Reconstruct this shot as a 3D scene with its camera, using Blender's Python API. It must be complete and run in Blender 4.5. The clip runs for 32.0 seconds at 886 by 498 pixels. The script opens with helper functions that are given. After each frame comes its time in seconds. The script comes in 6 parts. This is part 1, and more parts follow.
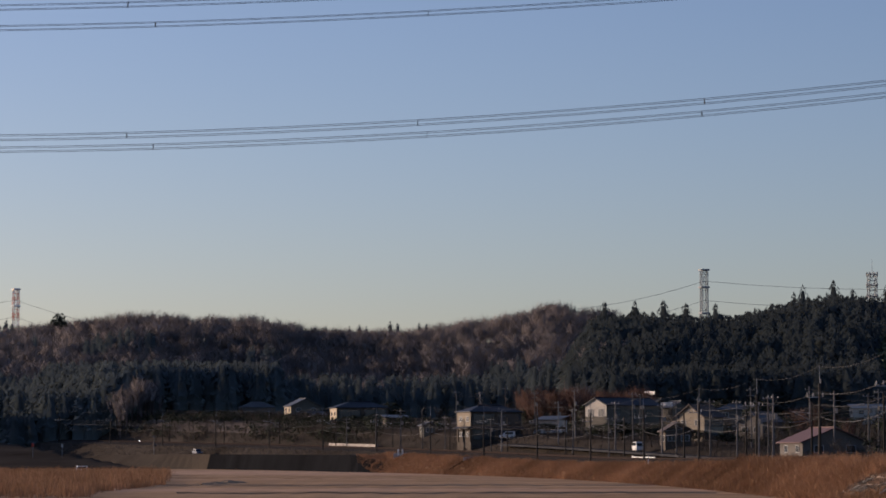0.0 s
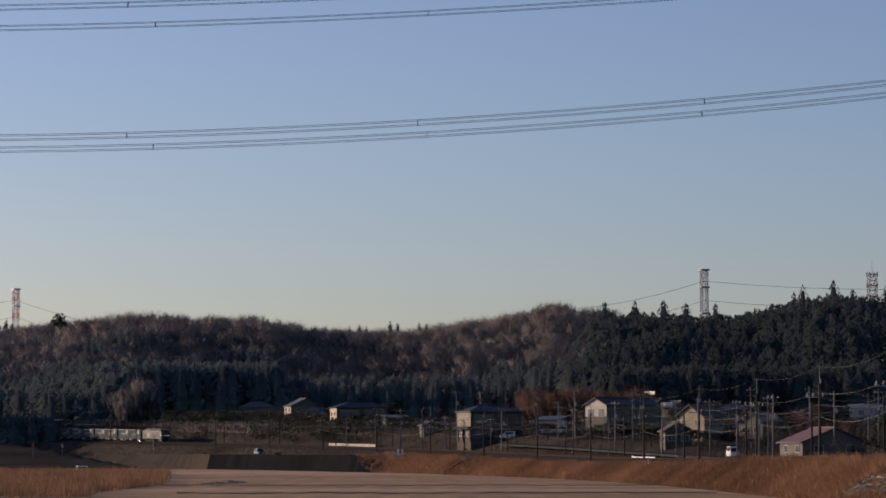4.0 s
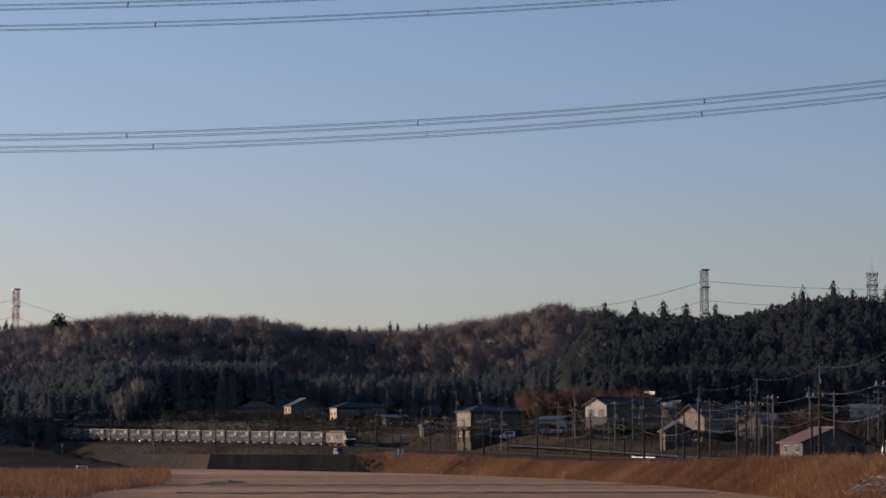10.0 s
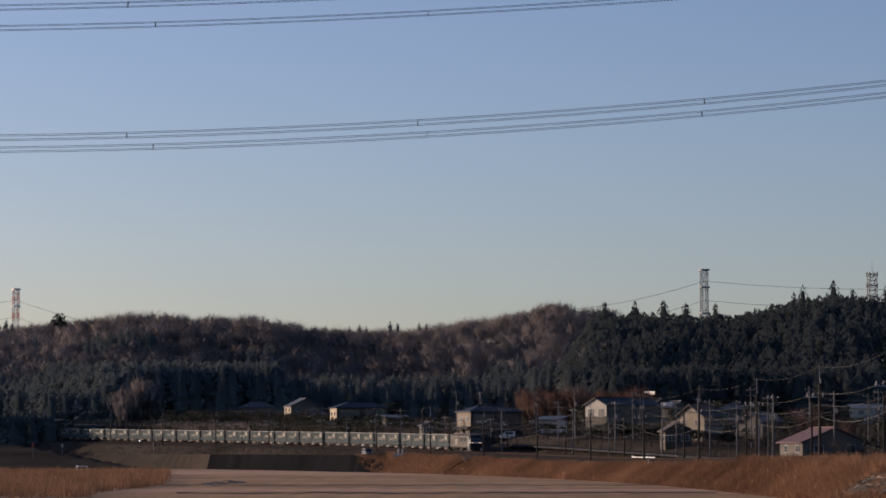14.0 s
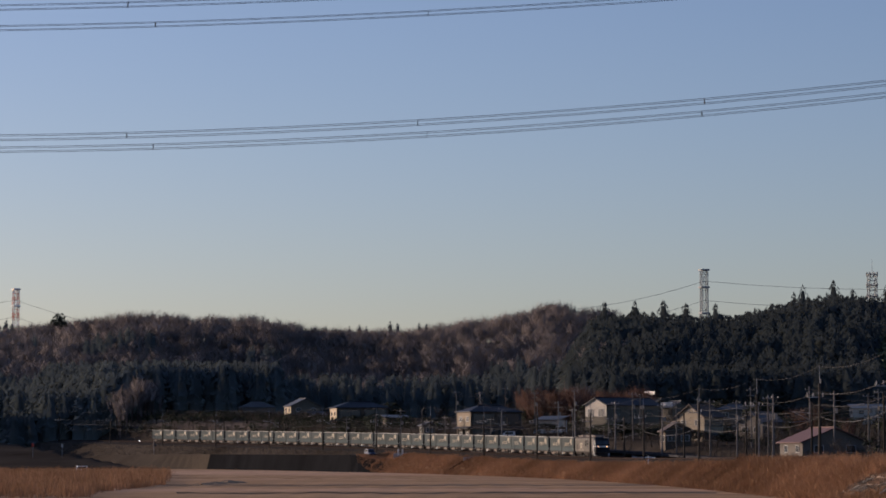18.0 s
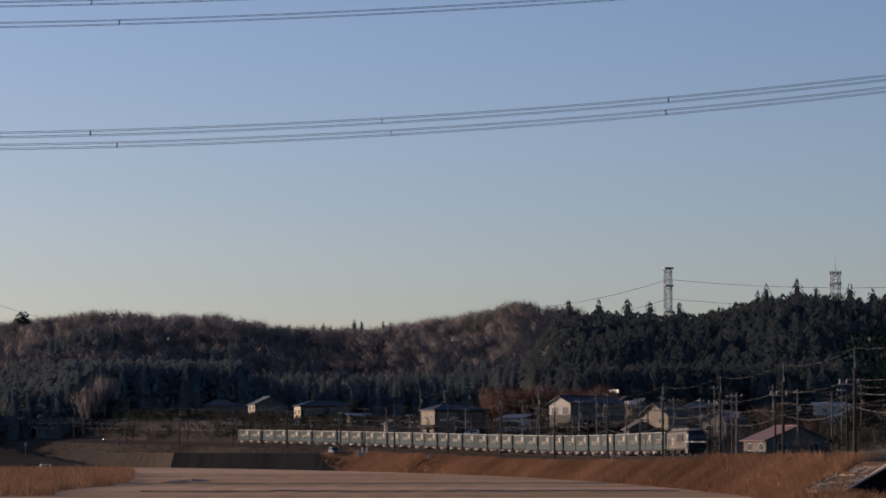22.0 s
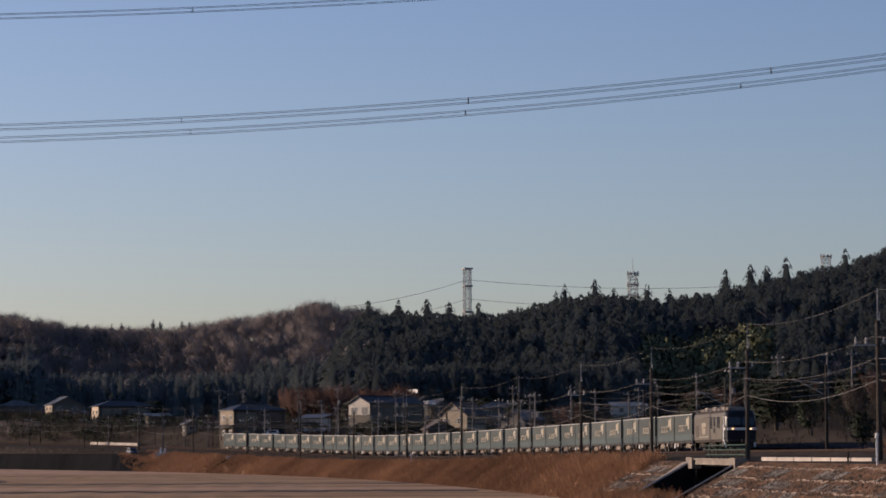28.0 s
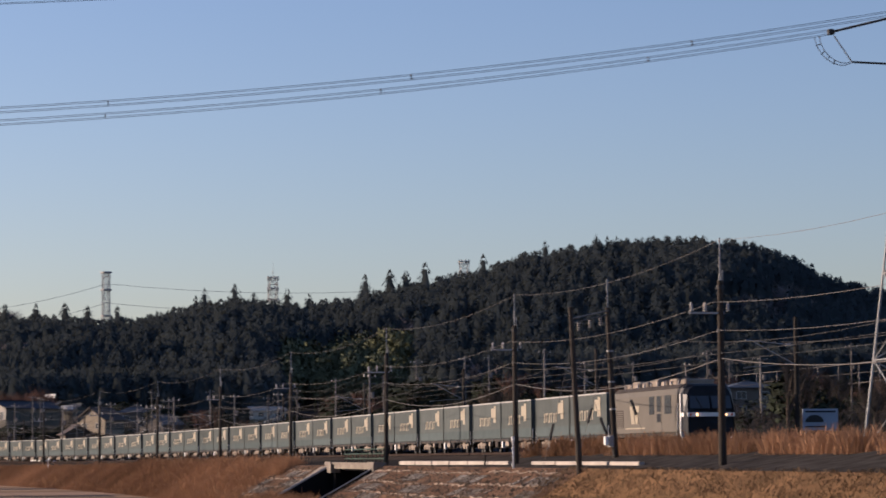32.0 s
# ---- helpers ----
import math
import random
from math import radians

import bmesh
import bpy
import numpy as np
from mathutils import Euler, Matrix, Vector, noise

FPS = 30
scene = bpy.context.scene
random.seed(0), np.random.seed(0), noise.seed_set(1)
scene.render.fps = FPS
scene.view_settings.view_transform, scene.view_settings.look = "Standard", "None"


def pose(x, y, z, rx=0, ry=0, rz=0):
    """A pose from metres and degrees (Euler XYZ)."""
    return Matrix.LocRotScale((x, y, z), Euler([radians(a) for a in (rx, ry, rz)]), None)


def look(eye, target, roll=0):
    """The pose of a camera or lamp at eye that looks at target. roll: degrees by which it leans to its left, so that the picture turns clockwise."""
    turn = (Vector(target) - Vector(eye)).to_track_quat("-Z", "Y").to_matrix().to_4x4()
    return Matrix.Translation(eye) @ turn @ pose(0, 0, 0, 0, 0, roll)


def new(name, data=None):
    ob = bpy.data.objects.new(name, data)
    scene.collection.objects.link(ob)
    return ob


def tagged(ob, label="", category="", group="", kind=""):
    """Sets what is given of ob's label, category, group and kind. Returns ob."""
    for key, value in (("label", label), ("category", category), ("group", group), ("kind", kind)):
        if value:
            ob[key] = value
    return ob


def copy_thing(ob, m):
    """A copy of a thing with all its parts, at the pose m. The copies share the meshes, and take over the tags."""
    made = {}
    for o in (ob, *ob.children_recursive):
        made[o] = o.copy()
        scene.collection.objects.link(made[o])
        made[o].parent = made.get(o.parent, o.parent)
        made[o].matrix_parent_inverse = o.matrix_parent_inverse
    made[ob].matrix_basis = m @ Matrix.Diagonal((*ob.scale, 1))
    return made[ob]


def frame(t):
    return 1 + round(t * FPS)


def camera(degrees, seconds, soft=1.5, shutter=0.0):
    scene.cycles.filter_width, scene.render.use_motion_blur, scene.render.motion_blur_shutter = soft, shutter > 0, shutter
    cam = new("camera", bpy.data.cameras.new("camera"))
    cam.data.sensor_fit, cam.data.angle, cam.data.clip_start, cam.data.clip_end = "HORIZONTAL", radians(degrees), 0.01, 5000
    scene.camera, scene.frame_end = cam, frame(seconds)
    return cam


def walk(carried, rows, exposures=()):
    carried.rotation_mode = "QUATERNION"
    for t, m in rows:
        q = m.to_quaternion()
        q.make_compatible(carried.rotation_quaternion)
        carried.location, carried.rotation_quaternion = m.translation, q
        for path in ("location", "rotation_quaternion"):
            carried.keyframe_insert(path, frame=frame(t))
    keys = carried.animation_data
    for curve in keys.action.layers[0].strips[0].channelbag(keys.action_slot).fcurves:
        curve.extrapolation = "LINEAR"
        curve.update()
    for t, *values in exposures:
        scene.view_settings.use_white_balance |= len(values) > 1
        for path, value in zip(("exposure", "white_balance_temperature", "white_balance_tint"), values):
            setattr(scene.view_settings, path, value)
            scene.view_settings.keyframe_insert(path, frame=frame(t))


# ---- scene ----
cam = camera(18.34, 32.0, soft=1.65, shutter=0.5)
EYE = (0.0, 0.0, 4.7)
# seconds, turn to the left, tilt, lean (degrees)
TURNS = [
    (0, 0.0, 4.227, 0.000), (16.5, 0.0, 4.227, 0.000), (18, 0.0, 4.227, 0.000), (19, -0.031, 4.227, 0.001), (19.5, -0.061, 4.227, 0.002),
    (20, -0.109, 4.226, 0.003), (20.5, -0.201, 4.208, 0.006), (21, -0.356, 4.208, 0.011), (21.5, -0.508, 4.193, 0.016), (22, -0.748, 4.191, 0.024),
    (22.5, -1.039, 4.189, 0.033), (23, -1.344, 4.173, 0.042), (23.5, -1.606, 4.171, 0.051), (24, -1.880, 4.169, 0.059), (24.5, -2.219, 4.162, 0.070),
    (25, -2.566, 4.157, 0.081), (25.5, -2.892, 4.169, 0.091), (27.5, -4.510, 4.184, 0.142), (28, -4.928, 4.185, 0.156), (28.5, -5.634, 4.195, 0.178),
    (29, -6.483, 4.200, 0.204), (29.5, -7.330, 4.207, 0.231), (30, -8.078, 4.203, 0.254), (30.5, -9.072, 4.203, 0.285), (31, -10.144, 4.214, 0.319),
    (31.5, -11.423, 4.216, 0.359), (32, -12.432, 4.243, 0.390)
]
walk(cam, [(t, pose(*EYE, 90 + pitch, lean, yaw)) for t, yaw, pitch, lean in TURNS], exposures=[(0, 0.31, 5430, 32), (18, 0.31, 5430, 32), (24, 0.31, 5430, 32), (28, 0.4, 5420, 32), (32, 0.76, 5420, 32)])

# ---- light: low winter sun from the left ----
SUN_AZ, SUN_EL = -58.0, 9.5
world = bpy.data.worlds.new("sky")
scene.world = world
world.use_nodes = True
sky = world.node_tree.nodes.new("ShaderNodeTexSky")
sky.sky_type = "NISHITA"
sky.sun_disc = False
sky.sun_elevation = radians(SUN_EL)
sky.sun_rotation = radians(SUN_AZ)
sky.altitude, sky.air_density, sky.dust_density, sky.ozone_density = 200, 1.0, 0.9, 1.55
back = world.node_tree.nodes["Background"]
world.node_tree.links.new(sky.outputs[0], back.inputs[0])
back.inputs[1].default_value = 0.08
sun_data = bpy.data.lights.new("sun", "SUN")
sun_data.energy, sun_data.angle, sun_data.color = 5.0, radians(0.5), (1.0, 0.77, 0.44)
sun = new("sun", sun_data)
a, e = radians(SUN_AZ), radians(SUN_EL)
sun.matrix_world = look((math.sin(a) * 900, math.cos(a) * 900, 900 * math.tan(e)), (0, 0, 0))


# ---- materials ----
def material(name, colour, rough=0.8, metal=0.0, var=0.25, scale=1.0, fine=12.0, bump=0.0, tint=None, stretch=(1, 1, 1), rand=0.0, island=0.0, spec=0.06, space="Object", trans=0.0):
    """A surface with two scales of variation: patches at `scale` per metre and grain at `fine` times that."""
    m = bpy.data.materials.new(name)
    m.use_nodes = True
    nt = m.node_tree
    n, lk = nt.nodes, nt.links
    bs = n["Principled BSDF"]
    bs.inputs["Roughness"].default_value = rough
    bs.inputs["Metallic"].default_value = metal
    bs.inputs["Specular IOR Level"].default_value = spec
    co = n.new("ShaderNodeTexCoord")
    mp = n.new("ShaderNodeMapping")
    mp.inputs["Scale"].default_value = [scale * q for q in stretch]
    lk.new(co.outputs[space], mp.inputs[0])
    big = n.new("ShaderNodeTexNoise")
    big.inputs["Scale"].default_value, big.inputs["Detail"].default_value = 1.0, 4
    small = n.new("ShaderNodeTexNoise")
    small.inputs["Scale"].default_value, small.inputs["Detail"].default_value = fine, 3
    lk.new(mp.outputs[0], big.inputs["Vector"])
    lk.new(mp.outputs[0], small.inputs["Vector"])
    tone = n.new("ShaderNodeMix")
    tone.data_type = "RGBA"
    dark = [c * (1 - var) for c in colour]
    light = [min(1, c * (1 + var)) for c in (tint or colour)]
    tone.inputs[6].default_value = (*dark, 1)
    tone.inputs[7].default_value = (*light, 1)
    mix = n.new("ShaderNodeMath")
    mix.operation = "MULTIPLY_ADD"
    lk.new(small.outputs[0], mix.inputs[0])
    mix.inputs[1].default_value = 0.5
    sub = n.new("ShaderNodeMath")
    sub.operation = "MULTIPLY_ADD"
    lk.new(big.outputs[0], sub.inputs[0])
    sub.inputs[1].default_value, sub.inputs[2].default_value = 1.6, -0.55
    lk.new(sub.outputs[0], mix.inputs[2])
    lk.new(mix.outputs[0], tone.inputs[0])
    out = tone.outputs[2]
    if rand or island:
        src = n.new("ShaderNodeObjectInfo").outputs["Random"] if rand else n.new("ShaderNodeNewGeometry").outputs["Random Per Island"]
        mr = n.new("ShaderNodeMapRange")
        k = rand or island
        mr.inputs[3].default_value, mr.inputs[4].default_value = 1 - k, 1 + k
        lk.new(src, mr.inputs[0])
        hs = n.new("ShaderNodeHueSaturation")
        lk.new(mr.outputs[0], hs.inputs["Value"])
        lk.new(out, hs.inputs["Color"])
        out = hs.outputs[0]
    lk.new(out, bs.inputs["Base Color"])
    if trans:
        tl = n.new("ShaderNodeBsdfTranslucent")
        lk.new(out, tl.inputs[0])
        ms = n.new("ShaderNodeMixShader")
        ms.inputs[0].default_value = trans
        lk.new(bs.outputs[0], ms.inputs[1])
        lk.new(tl.outputs[0], ms.inputs[2])
        lk.new(ms.outputs[0], n["Material Output"].inputs[0])
    if bump:
        bp = n.new("ShaderNodeBump")
        bp.inputs["Strength"].default_value, bp.inputs["Distance"].default_value = 0.6, bump
        lk.new(small.outputs[0], bp.inputs["Height"])
        lk.new(bp.outputs[0], bs.inputs["Normal"])
    return m


def glow(name, colour, strength):
    m = bpy.data.materials.new(name)
    m.use_nodes = True
    bs = m.node_tree.nodes["Principled BSDF"]
    bs.inputs["Base Color"].default_value = (*colour, 1)
    bs.inputs["Emission Color"].default_value = (*colour, 1)
    bs.inputs["Emission Strength"].default_value = strength
    return m


def glass(name, colour=(0.03, 0.035, 0.04), rough=0.22):
    m = material(name, colour, rough=rough, var=0.1, spec=0.6)
    return m


M_GROUND = material("ploughed_field_soil", (0.33, 0.215, 0.125), spec=0.0, var=0.5, scale=0.03, fine=14, bump=0.15, tint=(0.38, 0.255, 0.155), stretch=(0.35, 3.0, 1))
M_HILLSIDE = material("leaf_litter", (0.12, 0.1, 0.085), spec=0.0, var=0.4, scale=0.03, fine=14)
# Darker than dry grass: tree shade behind the line is in the colour
M_MEADOW = material("shade_dark_winter_grass", (0.06, 0.05, 0.04), spec=0.0, var=0.4, scale=0.05, fine=14, bump=0.1)
M_BANK = material("dry_grass_bank", (0.15, 0.09, 0.056), spec=0.0, var=0.45, scale=0.12, fine=10, bump=0.12, tint=(0.2, 0.125, 0.075))
M_BALLAST = material("ballast", (0.045, 0.038, 0.034), spec=0.0, var=0.35, scale=0.6, fine=20, bump=0.05)
M_GRAVEL = material("gravel_path", (0.052, 0.047, 0.042), spec=0.0, var=0.55, scale=1.1, fine=7, bump=0.03)
M_ASPHALT = material("asphalt", (0.05, 0.05, 0.053), spec=0.0, var=0.25, scale=0.2, fine=20)
# Near-black, used for the wall below the lane, drain steps and culvert
M_WALLDARK = material("near_black_wall", (0.012, 0.0125, 0.014), spec=0.0, var=0.4, scale=0.15, fine=12, stretch=(1, 1, 0.4))
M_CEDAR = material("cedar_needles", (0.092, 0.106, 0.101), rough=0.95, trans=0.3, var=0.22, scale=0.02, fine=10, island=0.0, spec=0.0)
# Paler repeat of the cedar needles; distance haze is put into the colour
M_HAZECEDAR = material("haze_pale_cedar_needles", (0.138, 0.16, 0.155), rough=0.95, trans=0.3, var=0.25, scale=0.02, fine=10, spec=0.0)
M_TWIG = material("bare_twigs", (0.29, 0.245, 0.22), rough=0.95, trans=0.2, var=0.3, scale=0.012, fine=10, island=0.08, spec=0.0, tint=(0.28, 0.244, 0.226))
M_TWIGRED = material("reddish_twigs", (0.16, 0.098, 0.075), rough=0.95, trans=0.3, var=0.3, scale=0.1, fine=8, island=0.12, spec=0.0)
M_BAMBOO = material("bamboo_leaves", (0.16, 0.165, 0.085), rough=0.9, var=0.35, scale=0.1, fine=8, island=0.35, spec=0.1)
M_EVERGREEN = material("evergreen_leaves", (0.028, 0.035, 0.022), rough=0.9, var=0.35, scale=0.3, fine=8, island=0.35, spec=0.1)
M_REED = material("dry_reeds", (0.20, 0.114, 0.066), rough=0.9, trans=0.2, var=0.6, scale=0.045, fine=6, island=0.16, spec=0.0, tint=(0.26, 0.15, 0.085))
M_BARK = material("bark", (0.09, 0.07, 0.055), rough=0.95, var=0.35, scale=1.5, fine=8)
M_STEEL = material("galvanised_steel", (0.30, 0.30, 0.29), rough=0.6, metal=0.0, var=0.15, scale=0.5)
M_STEELDARK = material("dark_steel", (0.05, 0.05, 0.05), rough=0.6, metal=0.3, var=0.3, scale=2)
M_RED = material("red_paint", (0.5, 0.09, 0.06), rough=0.6, var=0.15)
M_WHITE = material("white_paint", (0.75, 0.74, 0.70), rough=0.6, var=0.1, scale=0.5)
M_WIRE = material("weathered_wire", (0.09, 0.088, 0.085), rough=0.6, spec=0.0, var=0.15)
M_HVWIRE = material("aluminium_conductor", (0.07, 0.07, 0.072), rough=0.6, spec=0.0, var=0.15)
M_CABLE = material("grey_cable", (0.16, 0.15, 0.14), rough=0.6, var=0.15)
M_POLE = material("concrete_pole", (0.048, 0.041, 0.034), rough=0.85, var=0.3, scale=0.5, fine=15, rand=0.25)
M_CONCRETE = material("concrete", (0.36, 0.34, 0.31), rough=0.85, var=0.25, scale=0.4, fine=15, bump=0.02)
M_PALE = material("pale_concrete", (0.36, 0.32, 0.275), rough=0.85, var=0.3, scale=0.5, fine=15)
M_WEATHERED = material("weathered_concrete", (0.2, 0.175, 0.145), rough=0.9, var=0.35, scale=0.7, fine=12)
M_INSUL = material("porcelain", (0.45, 0.42, 0.38), rough=0.3, var=0.1)
M_RAIL = material("rail_steel", (0.04, 0.03, 0.026), rough=0.8, spec=0.0, var=0.3, scale=2)
M_STRAW = material("pale_stubble_field", (0.43, 0.285, 0.185), var=0.25, scale=0.03, fine=14, bump=0.1, tint=(0.47, 0.32, 0.215), stretch=(0.3, 4.0, 1), spec=0.0)
M_TURF = material("greenish_winter_turf", spec=0.0, colour=(0.13, 0.082, 0.045), var=0.5, scale=0.22, fine=7, bump=0.12, tint=(0.17, 0.10, 0.05))
M_SLOPE = material("terraced_slope_earth", spec=0.0, colour=(0.125, 0.078, 0.052), var=0.4, scale=0.3, fine=10, bump=0.1)
M_LEDGE = material("frosted_dead_grass", (0.26, 0.20, 0.15), var=0.3, scale=0.6, fine=12, bump=0.05, rand=0.25)
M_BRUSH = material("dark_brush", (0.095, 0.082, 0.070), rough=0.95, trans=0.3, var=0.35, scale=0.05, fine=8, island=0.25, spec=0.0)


# ---- mesh tools ----
class Mesh:
    """Collects vertices and faces of one part."""

    def __init__(self):
        self.v, self.f = [], []

    def add(self, verts, faces):
        k = len(self.v)
        self.v += [tuple(p) for p in verts]
        self.f += [tuple(i + k for i in q) for q in faces]
        return self

    def box(self, x0, x1, y0, y1, z0, z1, c=0.0):
        """A box; c chamfers its upright and level edges."""
        if c <= 0:
            vs = [(x, y, z) for z in (z0, z1) for y in (y0, y1) for x in (x0, x1)]
            return self.add(vs, [(0, 2, 3, 1), (4, 5, 7, 6), (0, 1, 5, 4), (2, 6, 7, 3), (0, 4, 6, 2), (1, 3, 7, 5)])
        ring = [(x0 + c, y0), (x1 - c, y0), (x1, y0 + c), (x1, y1 - c), (x1 - c, y1), (x0 + c, y1), (x0, y1 - c), (x0, y0 + c)]
        cx, cy = (x0 + x1) / 2, (y0 + y1) / 2

        def inset(k):
            return [(cx + (x - cx) * (1 - k / max(1e-6, abs(x1 - x0) / 2)), cy + (y - cy) * (1 - k / max(1e-6, abs(y1 - y0) / 2))) for x, y in ring]
        return self.loft([[(x, y, z0) for x, y in inset(c)], [(x, y, z0 + c) for x, y in ring], [(x, y, z1 - c) for x, y in ring], [(x, y, z1) for x, y in inset(c)]])

    def loft(self, rings, caps=True, closed=True):
        n = len(rings[0])
        vs = [p for r in rings for p in r]
        fs = []
        for k in range(len(rings) - 1):
            for i in range(n if closed else n - 1):
                j = (i + 1) % n
                fs.append((k * n + i, k * n + j, (k + 1) * n + j, (k + 1) * n + i))
        if caps:
            fs.append(tuple(reversed(range(n))))
            fs.append(tuple((len(rings) - 1) * n + i for i in range(n)))
        return self.add(vs, fs)

    def tube(self, p0, p1, r0, r1=None, n=8, caps=True):
        r1 = r0 if r1 is None else r1
        p0, p1 = Vector(p0), Vector(p1)
        d = (p1 - p0).normalized()
        s = d.cross(Vector((0, 0, 1)) if abs(d.z) < 0.9 else Vector((1, 0, 0))).normalized()
        u = s.cross(d)
        rings = []
        for p, r in ((p0, r0), (p1, r1)):
            rings.append([p + s * (r * math.cos(2 * math.pi * i / n)) + u * (r * math.sin(2 * math.pi * i / n)) for i in range(n)])
        return self.loft(rings, caps)

    def path(self, pts, r, n=4):
        """A wire along points."""
        pts = [Vector(p) for p in pts]
        rings = []
        for i, p in enumerate(pts):
            d = (pts[min(i + 1, len(pts) - 1)] - pts[max(i - 1, 0)]).normalized()
            s = d.cross(Vector((0, 0, 1))).normalized()
            u = s.cross(d)
            rings.append([p + s * (r * math.cos(2 * math.pi * k / n)) + u * (r * math.sin(2 * math.pi * k / n)) for k in range(n)])
        return self.loft(rings)

    def data(self, name, mat, smooth=False):
        me = bpy.data.meshes.new(name)
        me.from_pydata(self.v, [], self.f)
        me.materials.append(mat)
        if smooth:
            me.polygons.foreach_set("use_smooth", [True] * len(me.polygons))
        me.update()
        return me


def part(name, mesh, mat, parent=None, label="", smooth=False, kind=""):
    """Links a mesh as one object, under a thing or a part."""
    ob = new(name, mesh.data(name, mat, smooth) if isinstance(mesh, Mesh) else mesh)
    ob.parent = parent
    return tagged(ob, label=label, kind=kind)


def empty(name, m, label, category, group=""):
    ob = new(name)
    ob.empty_display_size = 0.3
    ob.matrix_basis = m
    return tagged(ob, label, category, group)


def numpy_mesh(name, verts, faces, mat, normals=None):
    """A mesh from arrays of triangles or quads, with soft foliage normals where they are given."""
    me = bpy.data.meshes.new(name)
    k = faces.shape[1]
    me.vertices.add(len(verts))
    me.vertices.foreach_set("co", np.ascontiguousarray(verts, dtype=np.float32).ravel())
    me.loops.add(faces.size)
    me.loops.foreach_set("vertex_index", np.ascontiguousarray(faces, dtype=np.int32).ravel())
    me.polygons.add(len(faces))
    me.polygons.foreach_set("loop_start", np.arange(len(faces), dtype=np.int32) * k)
    me.polygons.foreach_set("loop_total", np.full(len(faces), k, dtype=np.int32))
    me.materials.append(mat)
    me.update(calc_edges=True)
    me.validate()
    if normals is not None and len(me.loops) == len(normals):
        att = me.attributes.new("custom_normal", "FLOAT_VECTOR", "CORNER")
        att.data.foreach_set("vector", np.ascontiguousarray(normals, dtype=np.float32).ravel())
    return me


# ---- the railway line: a curve that bends away to the left ----
STEP = 2.0
S_ALL = np.arange(-240, 1400, STEP)
U = np.clip(S_ALL / 300.0, -0.1, 3.0)
BEND = np.where((S_ALL > 900) | (S_ALL < -30), 0.0, (-0.0411 - 0.3071 * U + 0.1040 * U * U) / 300.0)
HEAD = np.cumsum(BEND) * STEP
HEAD += 0.0242 - np.interp(-20, S_ALL, HEAD)
LX = np.cumsum(np.sin(HEAD)) * STEP
LY = np.cumsum(np.cos(HEAD)) * STEP
LX += 46.14 - np.interp(0, S_ALL, LX)
LY += 161.97 - np.interp(0, S_ALL, LY)
GRADE_S = (-240, 0, 80, 100, 163, 204, 245, 286, 326, 366, 482, 503, 605, 678, 748, 900, 1400)
GRADE_Z = (4.95, 4.73, 4.63, 4.53, 4.27, 4.10, 3.87, 3.66, 3.55, 3.87, 5.23, 5.53, 6.70, 7.47, 8.37, 10.0, 14.0)
LZ = np.convolve(np.pad(np.interp(S_ALL, GRADE_S, GRADE_Z), 20, mode="edge"), np.ones(41) / 41, mode="valid")


def line(s, n=0.0, dz=0.0):
    """A point s metres along the line, n metres to its field side, dz above the rails."""
    h = float(np.interp(s, S_ALL, HEAD))
    return Vector((float(np.interp(s, S_ALL, LX)) - n * math.cos(h), float(np.interp(s, S_ALL, LY)) + n * math.sin(h), float(np.interp(s, S_ALL, LZ)) + dz))


def line_pose(s, n=0.0, dz=0.0):
    """The pose of something that travels towards the camera along the line, its nose along local +y."""
    a, b = line(s + 7, n, dz), line(s - 7, n, dz)
    d = b - a
    mid = (a + b) / 2
    return Matrix.Translation(mid) @ Euler((math.asin(d.z / d.length), 0, math.atan2(-d.x, d.y))).to_matrix().to_4x4()


# ---- the lie of the land ----
def smooth01(v):
    v = np.clip(v, 0, 1)
    return v * v * (3 - 2 * v)


FAR_AZ = (-60, -30, -16, -9.2, -8.0, -6.7, -5.1, -3.8, -2.6, -0.6, 0.4, 1.3, 2.3, 3.0, 5.0, 8, 40)
FAR_Z = (70, 66, 56, 50, 52, 57, 56, 57, 52, 53, 56, 58.5, 63.5, 60, 55, 50, 50)
NEAR_AZ = (-60, 0.5, 2.6, 3.1, 4.0, 5.4, 6.2, 7.2, 8.1, 8.9, 9.7, 10.5, 11.4, 12.1, 13.5, 14.2, 15.7, 17.2, 18.3, 19.0, 19.7, 20.5, 21.6, 24, 40)
NEAR_Z = (0, 12, 22, 35, 37, 36.5, 37.5, 42, 45, 43.5, 43, 45, 49, 51, 56, 60, 63, 64, 63, 61, 57, 49, 44, 42, 40)
FAR_R, NEAR_R = 1320.0, 1000.0


def nearest_line(x, y):
    """The signed distance to the line (+ on the field side) and the place along it."""
    n = np.empty(len(x))
    s = np.empty(len(x))
    step = 4
    for k in range(0, len(x), 4000):
        dx = x[k:k + 4000, None] - LX[None, ::step]
        dy = y[k:k + 4000, None] - LY[None, ::step]
        i = np.argmin(dx * dx + dy * dy, axis=1) * step
        h = HEAD[i]
        ax, ay = x[k:k + 4000] - LX[i], y[k:k + 4000] - LY[i]
        n[k:k + 4000] = -ax * np.cos(h) + ay * np.sin(h)
        s[k:k + 4000] = S_ALL[i]
    return n, s


def rough_noise(x, y, scale):
    a = np.sin(x * scale + 1.3 * np.sin(y * scale * 0.7)) + np.sin(y * scale * 1.3 + 1.7 * np.sin(x * scale * 0.9 + 2))
    return a * 0.5


